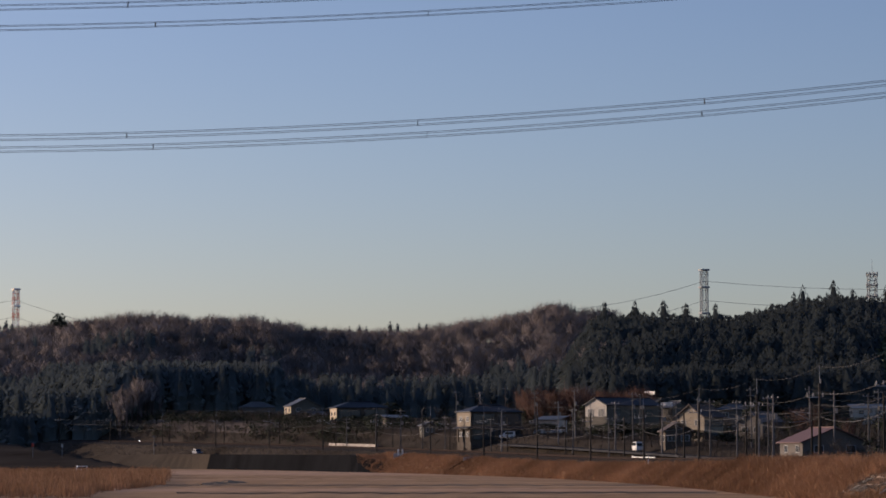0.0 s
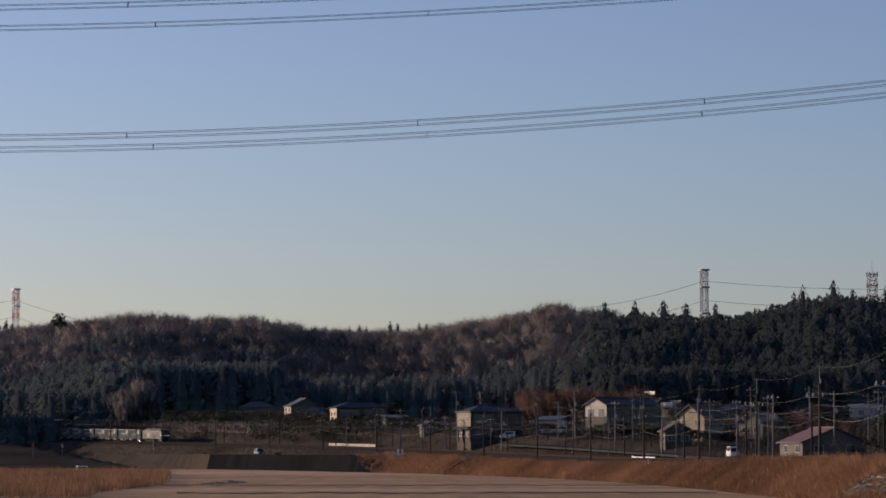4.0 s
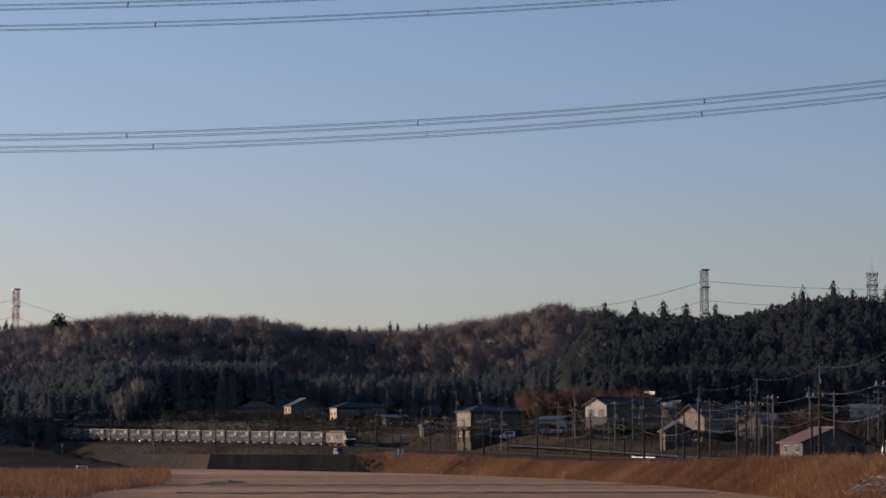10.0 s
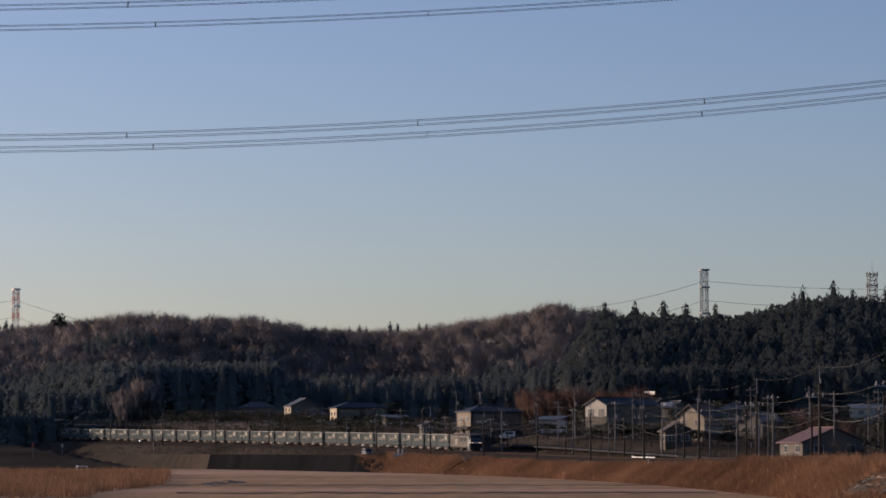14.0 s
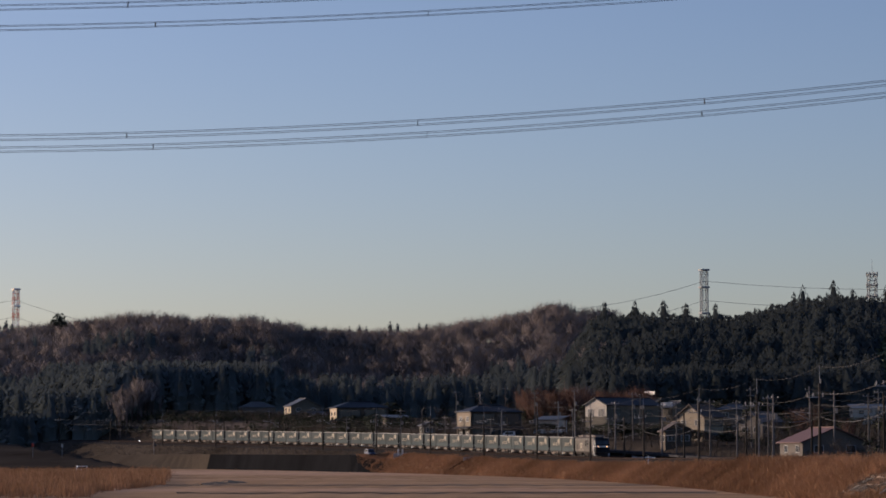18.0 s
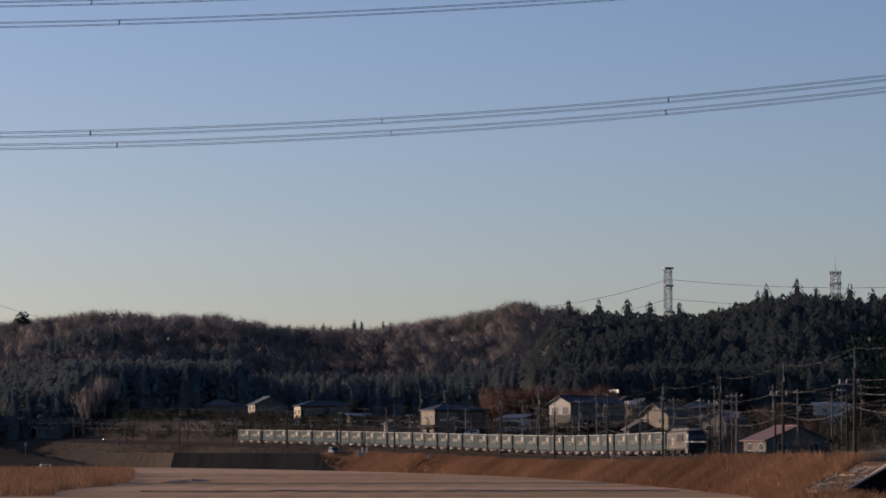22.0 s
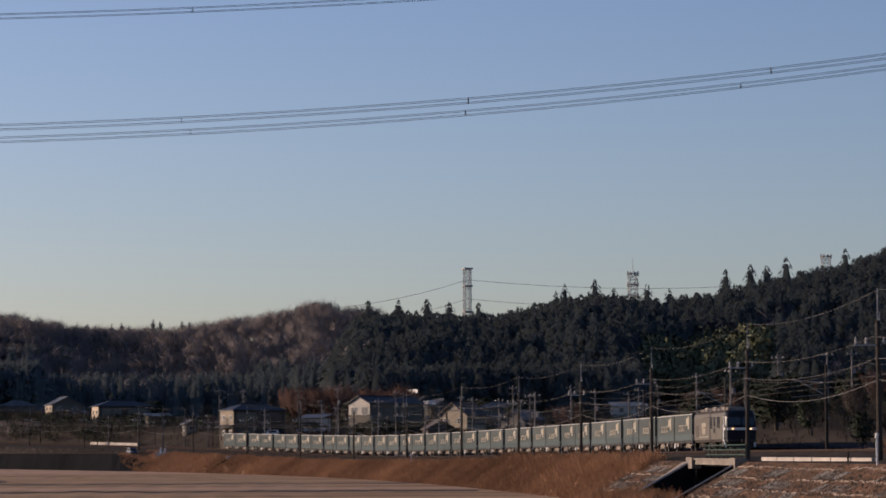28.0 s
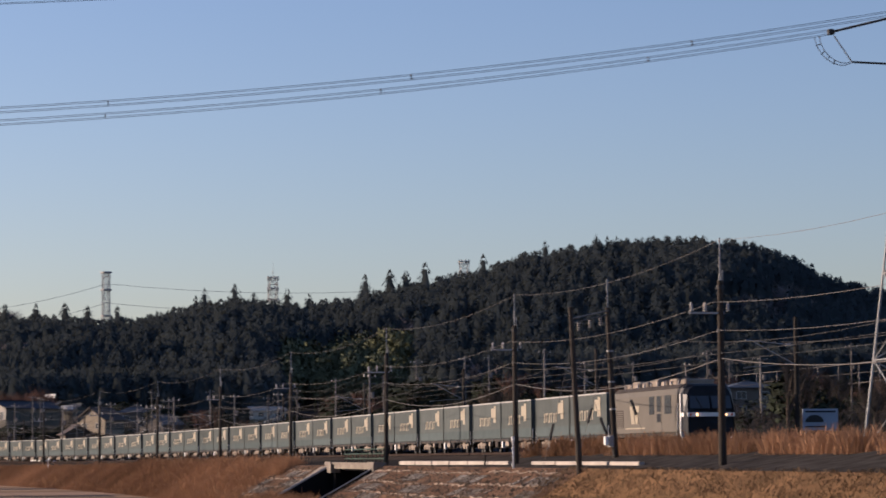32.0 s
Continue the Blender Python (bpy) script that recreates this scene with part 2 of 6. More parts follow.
def village_level(x, y):
    r, az = np.hypot(x, y), np.degrees(np.arctan2(x, y))
    flat = 4.0 + np.maximum(0, r - 440) * 0.024
    slope = 4.3 + np.maximum(0, r - 190) * 0.0225
    return flat + (slope - flat) * smooth01((az - 8) / 5)


def hills(x, y):
    r, az = np.hypot(x, y), np.degrees(np.arctan2(x, y))
    wob = rough_noise(x, y, 0.02) * 2.0
    zf = np.interp(az, FAR_AZ, FAR_Z)
    zn = np.interp(az, NEAR_AZ, NEAR_Z)
    f = zf * smooth01((r - 930) / (FAR_R - 930)) * np.where(r > FAR_R, np.exp(-((r - FAR_R) / 900) ** 2), 1)
    k = zn * smooth01((r - 760) / (NEAR_R - 760)) ** 0.8 * np.where(r > NEAR_R, np.exp(-((r - NEAR_R) / 160) ** 2), 1)
    return np.maximum(f, k) + wob * smooth01((r - 860) / 200)


def land(x, y):
    """Height of the ground (arrays)."""
    n, s = nearest_line(x, y)
    rail = np.interp(s, S_ALL, LZ)
    r = np.hypot(x, y)
    az = np.degrees(np.arctan2(x, y))
    v = village_level(x, y)
    side = smooth01((-n - 7.5) / 14)
    behind = (rail - 1.1) + (v - rail + 1.1) * side
    z = np.where(n > -7.5, np.where(n > 1.0, 0.0, rail - 1.1), behind)
    z = np.where((n > -8.5) & (n <= 6.0), rail - 1.6, z)
    z = np.where((n > 6.0) & (n < 24), np.minimum(0.0, z), z)
    z = np.where((s > 44) & (s < 66) & (n > -6.0) & (n <= 6.0), 0.0, z)
    # far left, beyond the fields, the ground climbs to the woods
    z = np.where(n >= 24, smooth01((r - 760) / 160) * 8.0, z)
    z = np.maximum(z, np.where((n < -20) | (n > 40), np.maximum(hills(x, y), 0), -50))
    z = z + np.where(n > 24, 0.06 * rough_noise(x, y, 0.35) + 0.05 * rough_noise(x, y, 1.3), 0)
    z = z + 3.0 * (1 - smooth01((r - 12) / 40))
    return z


def land_at(x, y):
    return float(land(np.array([float(x)]), np.array([float(y)]))[0])


def polar(az, r):
    return r * math.sin(radians(az)), r * math.cos(radians(az))


def build_ground():
    az = np.concatenate([np.arange(-180, -24, 6.0), np.arange(-24, -10.5, 0.5), np.arange(-10.5, 25, 0.125), np.arange(25, 40, 0.5), np.linspace(40, 180, 25)])
    rr = np.concatenate([np.concatenate([[0.0], np.linspace(2, 100, 24)]), np.linspace(104, 260, 60), 260 * np.exp(np.linspace(0.012, np.log(1500 / 260), 190)), np.linspace(1560, 4600, 26)])
    A, R = np.meshgrid(np.radians(az), rr)
    x, y = (R * np.sin(A)).ravel(), (R * np.cos(A)).ravel()
    z = land(x, y)
    na, nr = len(az), len(rr)
    i, j = np.meshgrid(np.arange(na - 1), np.arange(nr - 1))
    k = (j * na + i).ravel()
    quads = np.stack([k, k + 1, k + na + 1, k + na], 1)
    me = numpy_mesh("ground", np.stack([x, y, z], 1), quads, M_GROUND)
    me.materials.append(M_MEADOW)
    me.materials.append(M_HILLSIDE)
    me.materials.append(M_STRAW)
    cx, cy = x[quads].mean(1), y[quads].mean(1)
    n, s = nearest_line(cx, cy)
    r = np.hypot(cx, cy)
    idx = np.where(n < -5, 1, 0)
    idx = np.where((r > 800) & (n < -5), 2, idx)
    for y0, y1 in ((556, 700), (470, 478), (330, 352)):
        idx = np.where((n > 5) & (cy > y0) & (cy < y1), 3, idx)
    idx = np.where((n > 5) & (r > 760), 1, idx)
    idx = np.where((n > 5) & (r > 930), 2, idx)
    me.polygons.foreach_set("material_index", idx.astype(np.int32))
    me.polygons.foreach_set("use_smooth", np.ones(len(quads), dtype=bool))
    ob = new("ground", me)
    tagged(ob, "bare brown winter rice fields and rising ground", "ground", kind="structure")


build_ground()


def shelf(s):
    """How far the lane beside the line has come up, 0 to 1."""
    return float(smooth01(np.array((s - 468) / 22.0)))


def bank_profile(s):
    """Cross-section of the embankment at s: (offset, height above the field, part)."""
    z = float(np.interp(s, S_ALL, LZ))
    top = z - 0.95
    x, y = line(s, -16)[:2]
    foot = land_at(x, y) - 0.15 if s < 1200 else z - 1.3
    k = shelf(s)
    near = float(smooth01(np.array((40 - s) / 45.0)))
    lane = min(top - 0.3, 4.0 - 0.013 * max(0, s - 650)) * k + (top * 0.5) * (1 - k)
    w = 6.4 + (top - lane) * 1.7
    toe = w + (7.0 * k + 0.2) + lane * (0.25 * k + 1.7 * (1 - k) + 1.6 * float(smooth01(np.array((s - 600) / 70.0))))
    return [(-16, foot, 0), (-8.2, z - 0.85, 0), (-7.6, z - 0.8, 1), (-7.0, z - 0.22, 1), (0.7, z - 0.22 + 0.1 * near, 1), (1.5 + 0.2 * near, z - 0.5 + 0.42 * near, 1), (6.4, top, 2),
            (w, lane, 0), (w + 0.2 + 7.0 * k, lane, 3), (toe, -0.35, 4)]


def build_embankment():
    ss = sorted(set(range(-230, 1210, 5)) - {45, 50, 55, 60} | {43.5, 64})
    rows = []
    for s in ss:
        rows.append([(*line(s, n)[:2], z) for n, z, _ in bank_profile(s)])
    names = ("railway_embankment", "ballast_bed", "gravel_path", "lane", "retaining_wall", "terraced_bank", "turf_bank", "rear_bank")
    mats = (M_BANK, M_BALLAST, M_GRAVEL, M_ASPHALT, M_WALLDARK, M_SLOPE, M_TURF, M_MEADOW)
    labels = ("railway embankment covered in dry rust-brown grass", "grey-brown ballast bed under two tracks", "dark gravel service path beside the track",
              "narrow asphalt lane below the railway", "dark wall below the lane at the field edge",
              "terraced brown earth bank below the railway", "rough greenish-brown turf bank below the railway", "dark grassy bank on the far side of the tracks, shade in its colour")
    prof = bank_profile(0)
    meshes = [Mesh() for _ in names]
    for k in range(len(ss) - 1):
        for i in range(len(prof) - 1):
            p = prof[i + 1][2]
            if i >= 6 and ss[k] == 43.5:
                continue
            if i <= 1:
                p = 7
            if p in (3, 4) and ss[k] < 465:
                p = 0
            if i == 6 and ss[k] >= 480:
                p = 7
            # The lower slope takes the darker grass in place of the shade on it
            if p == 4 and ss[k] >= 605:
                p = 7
            if p == 3 and ss[k] < 475:
                p = 0
            if i >= 6 and ss[k] < 90:
                p = 5 if ss[k] >= -20 else 6
            meshes[p].add([rows[k][i], rows[k][i + 1], rows[k + 1][i + 1], rows[k + 1][i]], [(3, 2, 1, 0)])
    for m, nm, mt, lb in zip(meshes, names, mats, labels):
        ob = part(nm, m, mt)
        tagged(ob, lb, nm.split("_")[-1], kind="structure")
    return rows


build_embankment()


def build_rails():
    for n in (-1.25, -5.05):
        track = empty("railway_track", Matrix.Identity(4), "steel rails on sleepers in brown ballast", "railway track", "tracks")
        for side in (-0.56, 0.56):
            m = Mesh()
            rings = []
            for s in range(-230, 1200, 6):
                c = [line(s, n + side + q, h) for q, h in ((-0.035, -0.16), (0.035, -0.16), (0.035, 0.0), (-0.035, 0.0))]
                rings.append(c)
            m.loft(rings)
            part("rail", m, M_RAIL, track)
        m = Mesh()
        for k in range(0, 430):
            s = -60 + k * 1.4
            vs = []
            for zz in (-0.24, -0.17):
                for q, w in ((-1.0, -0.12), (1.0, -0.12), (1.0, 0.12), (-1.0, 0.12)):
                    p = line(s + w, n + q, zz)
                    vs.append(p)
            m.add(vs, [(3, 2, 1, 0), (4, 5, 6, 7), (0, 1, 5, 4), (1, 2, 6, 5), (2, 3, 7, 6), (3, 0, 4, 7)])
        part("sleepers", m, M_POLE, track, kind="stuff")


build_rails()


# ---- woods on the hills ----
RNG = np.random.default_rng(7)


def cedar_shape(rng, blades):
    """A cedar of unit height: a slim core and many small drooping sprays through a bullet-shaped crown, as triangles."""
    def girth(h):
        return 0.2 * max(0.0, 1 - h ** 2.3) ** 0.8
    tri = []
    off = rng.random() * 6.283
    lump = rng.random(4) * 6.283
    hs = (0.0, 0.5, 0.9)
    rings = [[(girth(h) * 0.5 * math.cos(off + 2 * math.pi * k / 5), girth(h) * 0.5 * math.sin(off + 2 * math.pi * k / 5), h) for k in range(5)] for h in hs]
    for a, b in zip(rings, rings[1:]):
        for k in range(5):
            q = (k + 1) % 5
            tri.append([a[k], a[q], b[q]])
            tri.append([a[k], b[q], b[k]])
    for _ in range(blades):
        h = 0.25 + 0.75 * rng.random() ** 0.85
        a = rng.random() * 2 * math.pi
        bulge = 1 + 0.14 * math.sin(2 * a + lump[0] + 9 * h) + 0.1 * math.sin(3 * a + lump[1] - 14 * h)
        reach = girth(min(h, 0.985)) * (0.62 + 0.48 * rng.random()) * bulge + 0.008
        w = (0.012 + 0.012 * rng.random()) * (0.6 + 0.8 * (1 - h))
        ca, sa = math.cos(a), math.sin(a)
        up = 0.03 + 0.03 * rng.random()
        inner = reach * (0.55 + 0.25 * rng.random())
        tri.append([(inner * ca, inner * sa, min(1.03, h + up)), (reach * ca - sa * w, reach * sa + ca * w, h - 0.03 * rng.random()), (reach * ca + sa * w, reach * sa - ca * w, h - 0.03 * rng.random())])
    return np.array(tri).reshape(-1, 3)


def bare_shape(rng, blades):
    """A leafless broad tree of unit height: trunk, limbs and a round brush of twigs."""
    tri = []

    def stick(p, q, w):
        d = np.subtract(q, p)
        s = np.cross(d, rng.normal(size=3))
        s = s / (np.linalg.norm(s) + 1e-9) * w
        tri.append([np.subtract(p, s), np.add(p, s), q])
    stick((0, 0, 0), (0, 0, 0.6), 0.03)
    stick((0.0, 0, 0), (0.01, 0, 0.6), 0.03)
    limbs = []
    for _ in range(9):
        a, t = rng.random() * 6.283, 0.25 + 0.6 * rng.random()
        q = np.array((math.cos(a) * math.sin(t) * 0.33, math.sin(a) * math.sin(t) * 0.33, 0.42 + 0.36 * math.cos(t) + 0.1 * rng.random()))
        stick((0, 0, 0.25 + 0.25 * rng.random()), q, 0.008)
        limbs.append(q)
    for _ in range(blades):
        p = limbs[rng.integers(len(limbs))] * (0.6 + 0.45 * rng.random())
        a = rng.random() * 6.283
        d = np.array((math.cos(a) * 0.13, math.sin(a) * 0.13, 0.10 + 0.13 * rng.random()))
        stick(p, p + d * (0.5 + 0.8 * rng.random()), 0.0032 + 0.0032 * rng.random())
    return np.array(tri).reshape(-1, 3)


def puff_shape(rng, blades, squash=0.8):
    """A leafy crown of unit height on a short trunk: many leaf clumps with gaps."""
    tri = []
    for _ in range(blades):
        v = rng.normal(size=3)
        v /= np.linalg.norm(v)
        c = np.array((0, 0, 0.58)) + v * np.array((0.36, 0.36, 0.36 * squash + 0.06)) * (0.55 + 0.5 * rng.random())
        s = 0.022 + 0.022 * rng.random()
        tri.append([c + rng.normal(size=3) * s for _ in range(3)])
    tri.append([(-0.03, 0, 0), (0.03, 0, 0), (0, 0, 0.6)])
    tri.append([(0, -0.03, 0), (0, 0.03, 0), (0, 0, 0.6)])
    return np.array(tri).reshape(-1, 3)


def soft(shape, centre, up):
    """Turns each triangle outwards and gives smooth normals, out from the crown's middle and upwards."""
    tri = shape.reshape(-1, 3, 3).copy()
    out = tri.mean(1) - np.array((0, 0, centre))
    out /= np.linalg.norm(out, axis=1)[:, None] + 1e-6
    out[:, 2] += up
    face = np.cross(tri[:, 1] - tri[:, 0], tri[:, 2] - tri[:, 0])
    back_side = (face * (out * (1, 1, 0.4))).sum(1) < 0
    tri[back_side] = tri[back_side][:, ::-1]
    n = tri.reshape(-1, 3) - np.array((0, 0, centre))
    n /= np.linalg.norm(n, axis=1)[:, None] + 1e-6
    n[:, 2] = np.maximum(n[:, 2], 0) + up
    n /= np.linalg.norm(n, axis=1)[:, None]
    return tri.reshape(-1, 3), n


def forest(name, spots, shapes, mat, label, category):
    """Plants shapes at spots (x, y, z, height, spread) as one mesh."""
    out, nor = [], []
    pick = RNG.integers(len(shapes), size=len(spots))
    turn = RNG.random(len(spots)) * 2 * np.pi
    for k, (shape, nrm) in enumerate(shapes):
        sel = spots[pick == k]
        a = turn[pick == k]
        if not len(sel):
            continue
        c, s = np.cos(a)[:, None], np.sin(a)[:, None]
        w = (sel[:, 3] * sel[:, 4])[:, None]
        x = (shape[None, :, 0] * c - shape[None, :, 1] * s) * w + sel[:, 0:1]
        y = (shape[None, :, 0] * s + shape[None, :, 1] * c) * w + sel[:, 1:2]
        z = shape[None, :, 2] * sel[:, 3:4] + sel[:, 2:3]
        out.append(np.stack([x, y, z], 2).reshape(-1, 3))
        nor.append(np.stack([nrm[None, :, 0] * c - nrm[None, :, 1] * s, nrm[None, :, 0] * s + nrm[None, :, 1] * c, np.broadcast_to(nrm[None, :, 2], x.shape)], 2).reshape(-1, 3))
    v = np.concatenate(out)
    me = numpy_mesh(name, v, np.arange(len(v)).reshape(-1, 3), mat, np.concatenate(nor))
    ob = new(name, me)
    return tagged(ob, label, category, kind="stuff")


def scatter(az0, az1, r0, r1, gap):
    """Spots spread evenly over a sector of ground."""
    area = radians(az1 - az0) * (r1 * r1 - r0 * r0) / 2
    n = int(area / gap ** 2)
    az = RNG.uniform(az0, az1, n)
    r = np.sqrt(RNG.uniform(r0 * r0, r1 * r1, n))
    return az, r, r * np.sin(np.radians(az)), r * np.cos(np.radians(az))


CEDARS = [soft(cedar_shape(RNG, 112), 0.2, 0.25) for _ in range(8)]
BARES = [soft(bare_shape(RNG, 185), 0.4, 0.3) for _ in range(6)]
SCRUBS = [soft(puff_shape(RNG, 120, 0.7), 0.35, 0.5) for _ in range(5)]
BRUSHES = [soft(bare_shape(RNG, 50), 0.3, 0.7) for _ in range(5)]
PUFFS = [soft(puff_shape(RNG, 330), 0.45, 0.5) for _ in range(4)]


# the way to each tall tree on the ridge and the height of its tip
RIDGE_TREES = ((3.37, 58.3), (4.0, 58.3), (4.6, 58.8), (5.06, 57.7), (5.68, 57.6), (7.3, 61.2), (7.48, 63.8), (8.11, 65.2), (8.5, 62.5), (9.2, 63.6), (9.66, 62.0),
               (10.83, 68.4), (11.34, 70.3), (11.68, 69.9), (12.08, 72.6), (13.3, 75.5), (14.6, 80.0), (15.66, 82.6), (15.9, 81.6), (16.1, 81.6), (16.3, 81.2), (17.12, 81.8), (17.36, 81.5), (18.44, 80.8), (19.1, 76.0))


def plant_hills():
    ced, far, bare = [], [], []
    # hill on the right, cedars from foot to ridge
    az, r, x, y = scatter(1.5, 23.5, 790, 1035, 4.6)
    z = land(x, y)
    patch = rough_noise(x, y, 0.045) + 0.6 * rough_noise(x, y, 0.11)
    on = (np.interp(az, NEAR_AZ, NEAR_Z) > 22) & (r > 800 + 25 * rough_noise(x, y, 0.03)) & ~((az > 9.0) & (az < 11.9) & (r < 895))
    brown = (patch > 0.95) & (r < 985)
    for mask, store, lo, hi, sp in ((on & ~brown, ced, 15.6, 18.2, 1.25), (on & brown, bare, 10, 14, 1.0)):
        k = mask.sum()
        store.append(np.stack([x[mask], y[mask], z[mask] - 0.3, RNG.uniform(lo, hi, k), RNG.uniform(1.05, 1.5, k) * sp], 1))
    # the tall ones that stand out of the ridge
    for az, top in RIDGE_TREES:
        x, y = polar(az, 985)
        z = land_at(x, y) + 2
        ced.append(np.array([[x, y, z, top - z, 0.95 + 0.3 * RNG.random()]]))
    # far hill, leafless woods with cedar clumps
    az, r, x, y = scatter(-12, 3.6, 960, 1338, 5.6)
    z = land(x, y)
    patch = rough_noise(x, y, 0.03) + 0.7 * rough_noise(x, y, 0.08)
    dark = ((patch > 1.05) & ((az < -0.6) | (r < 1110))) | ((az > -0.45) & (az < 2.6) & (r < 1110 + 25 * patch)) | ((az > -3.4) & (az < -0.4) & (r < 1040 + 30 * patch) & (patch > -0.5)) | ((az < -3.2) & (r < 1035 + 20 * patch))
    for mask, store, lo, hi in ((dark, far, 12, 16), (~dark, bare, 9, 14)):
        k = mask.sum()
        store.append(np.stack([x[mask], y[mask], z[mask] - 0.3, RNG.uniform(lo, hi, k), RNG.uniform(1.1, 1.6, k)], 1))
    # undergrowth along the far ridge
    az, r, x, y = scatter(-12, 4.5, 1270, 1325, 4.6)
    bare.append(np.stack([x, y, land(x, y) - 0.5, RNG.uniform(4.5, 7.5, len(x)), RNG.uniform(1.3, 1.9, len(x))], 1))
    # tight cedar stand at the foot of the far hill
    # Its part left of the view is unseen, kept to shade the train
    az, r, x, y = scatter(-17, -3.45, 918, 990, 3.6)
    k = (az > -9) | (r > 958)
    az, r, x, y = az[k], r[k], x[k], y[k]
    far.append(np.stack([x, y, land(x, y) - 0.3, RNG.uniform(17, 20, len(x)), RNG.uniform(1.4, 1.9, len(x))], 1))
    # broad leafless crowns in front of the dark stand
    for az, r0, wide, h in ((-6.45, 908, 8, 16), (-6.2, 911, 6, 14), (-5.75, 985, 9, 16), (-5.2, 990, 7, 15), (-4.75, 985, 9, 17), (-7.5, 985, 9, 16), (-3.9, 980, 8, 15)):
        cx, cy = polar(az, r0)
        d = RNG.normal(0, 0.5, (14, 2)) * wide
        x, y = cx + d[:, 0], cy + d[:, 1]
        hh = h * (1 - 0.25 * (d ** 2).sum(1) / wide ** 2).clip(0.5, 1)
        bare.append(np.stack([x, y, land(x, y) - 0.3, hh, RNG.uniform(0.7, 0.9, 14)], 1))
    # conifers that break the far skyline
    for az, top in ((-6.75, 70), (-6.5, 69.5), (-6.05, 71.5), (-5.75, 70), (-5.55, 69.5), (-5.35, 68.5), (-4.9, 67), (-2.45, 64.5), (-2.3, 64), (-1.95, 64.5), (-1.75, 65.3), (-1.6, 64.5), (-1.1, 67), (-0.95, 66), (-0.5, 66), (-0.35, 65.5), (2.35, 75.5), (2.6, 74), (2.75, 74)):
        x, y = polar(az, 1312)
        z = land_at(x, y)
        far.append(np.array([[x, y, z, max(9.0, top - z), 1.1]]))
    forest("cedar_forest", np.concatenate(ced), CEDARS, M_CEDAR, "dark green cedar forest on the hillsides", "forest")
    forest("distant_cedars", np.concatenate(far), CEDARS, M_HAZECEDAR, "dark cedar stands on the distant hillside, paled for haze", "forest")
    forest("bare_woodland", np.concatenate(bare), BARES, M_TWIG, "leafless brown winter woodland on the hills", "woodland")
    # reddish thicket behind the houses
    az, r, x, y = scatter(1.6, 4.3, 735, 775, 3.2)
    forest("bare_thicket", np.stack([x, y, land(x, y) - 0.3, RNG.uniform(8, 12, len(x)), RNG.uniform(0.7, 1.0, len(x))], 1), BARES, M_TWIGRED, "reddish bare thicket behind the houses", "thicket")
    # brush on the bank behind the line and between the houses
    az, r, x, y = scatter(-10, -1.0, 790, 915, 2.7)
    n, s = nearest_line(x, y)
    k = n < -9
    brush = [np.stack([x[k], y[k], land(x[k], y[k]) - 0.2, RNG.uniform(1.2, 4.2, k.sum()), RNG.uniform(1.0, 1.6, k.sum())], 1)]
    az, r, x, y = scatter(-6.5, 22.5, 180, 820, 4.4)
    n, s = nearest_line(x, y)
    k = (n < -17) & (rough_noise(x, y, 0.05) > -0.75)
    brush.append(np.stack([x[k], y[k], land(x[k], y[k]) - 0.2, RNG.uniform(0.8, 3.6, k.sum()), RNG.uniform(1.0, 1.9, k.sum())], 1))
    sv = np.arange(90, 820, 0.55)
    nv = RNG.uniform(-19, -7.6, len(sv))
    q = np.array([tuple(line(float(s), float(n)))[:2] for s, n in zip(sv, nv)])
    low = land(q[:, 0], q[:, 1])
    bz = np.array([np.interp(n, [c[0] for c in bank_profile(float(s))[:2]], [c[1] for c in bank_profile(float(s))[:2]]) for s, n in zip(sv, nv)])
    brush.append(np.stack([q[:, 0], q[:, 1], np.maximum(low, np.where(nv > -16, bz, low)) - 0.2, RNG.uniform(0.5, 1.7, len(sv)), RNG.uniform(1.2, 2.2, len(sv))], 1))
    forest("brushwood", np.concatenate(brush), BRUSHES, M_BRUSH, "low dark winter brush between the houses and the line", "brush")
    # dark evergreen scrub behind the line and between the gardens
    sv = RNG.uniform(560, 840, 620)
    q = np.array([tuple(line(float(a), float(b)))[:2] for a, b in zip(sv, RNG.uniform(-34, -11, len(sv)))])
    az, r, x, y = scatter(-4, 21.5, 240, 780, 13)
    n, _ = nearest_line(x, y)
    k = (n < -19) & (n > -170)
    x, y = np.concatenate([q[:, 0], x[k]]), np.concatenate([q[:, 1], y[k]])
    forest("evergreen_scrub", np.stack([x, y, land(x, y) - 0.3, RNG.uniform(1.6, 4.4, len(x)), RNG.uniform(1.0, 1.8, len(x))], 1), SCRUBS, M_EVERGREEN, "dark evergreen scrub behind the railway", "scrub")
    # bamboo and evergreens at the foot of the right hill
    az, r, x, y = scatter(9.1, 11.8, 848, 898, 3.6)
    forest("bamboo_grove", np.stack([x, y, land(x, y) - 0.3, RNG.uniform(12, 17.5, len(x)), RNG.uniform(0.5, 0.75, len(x))], 1), PUFFS, M_BAMBOO, "yellow-green bamboo grove at the hill foot", "bamboo")


plant_hills()


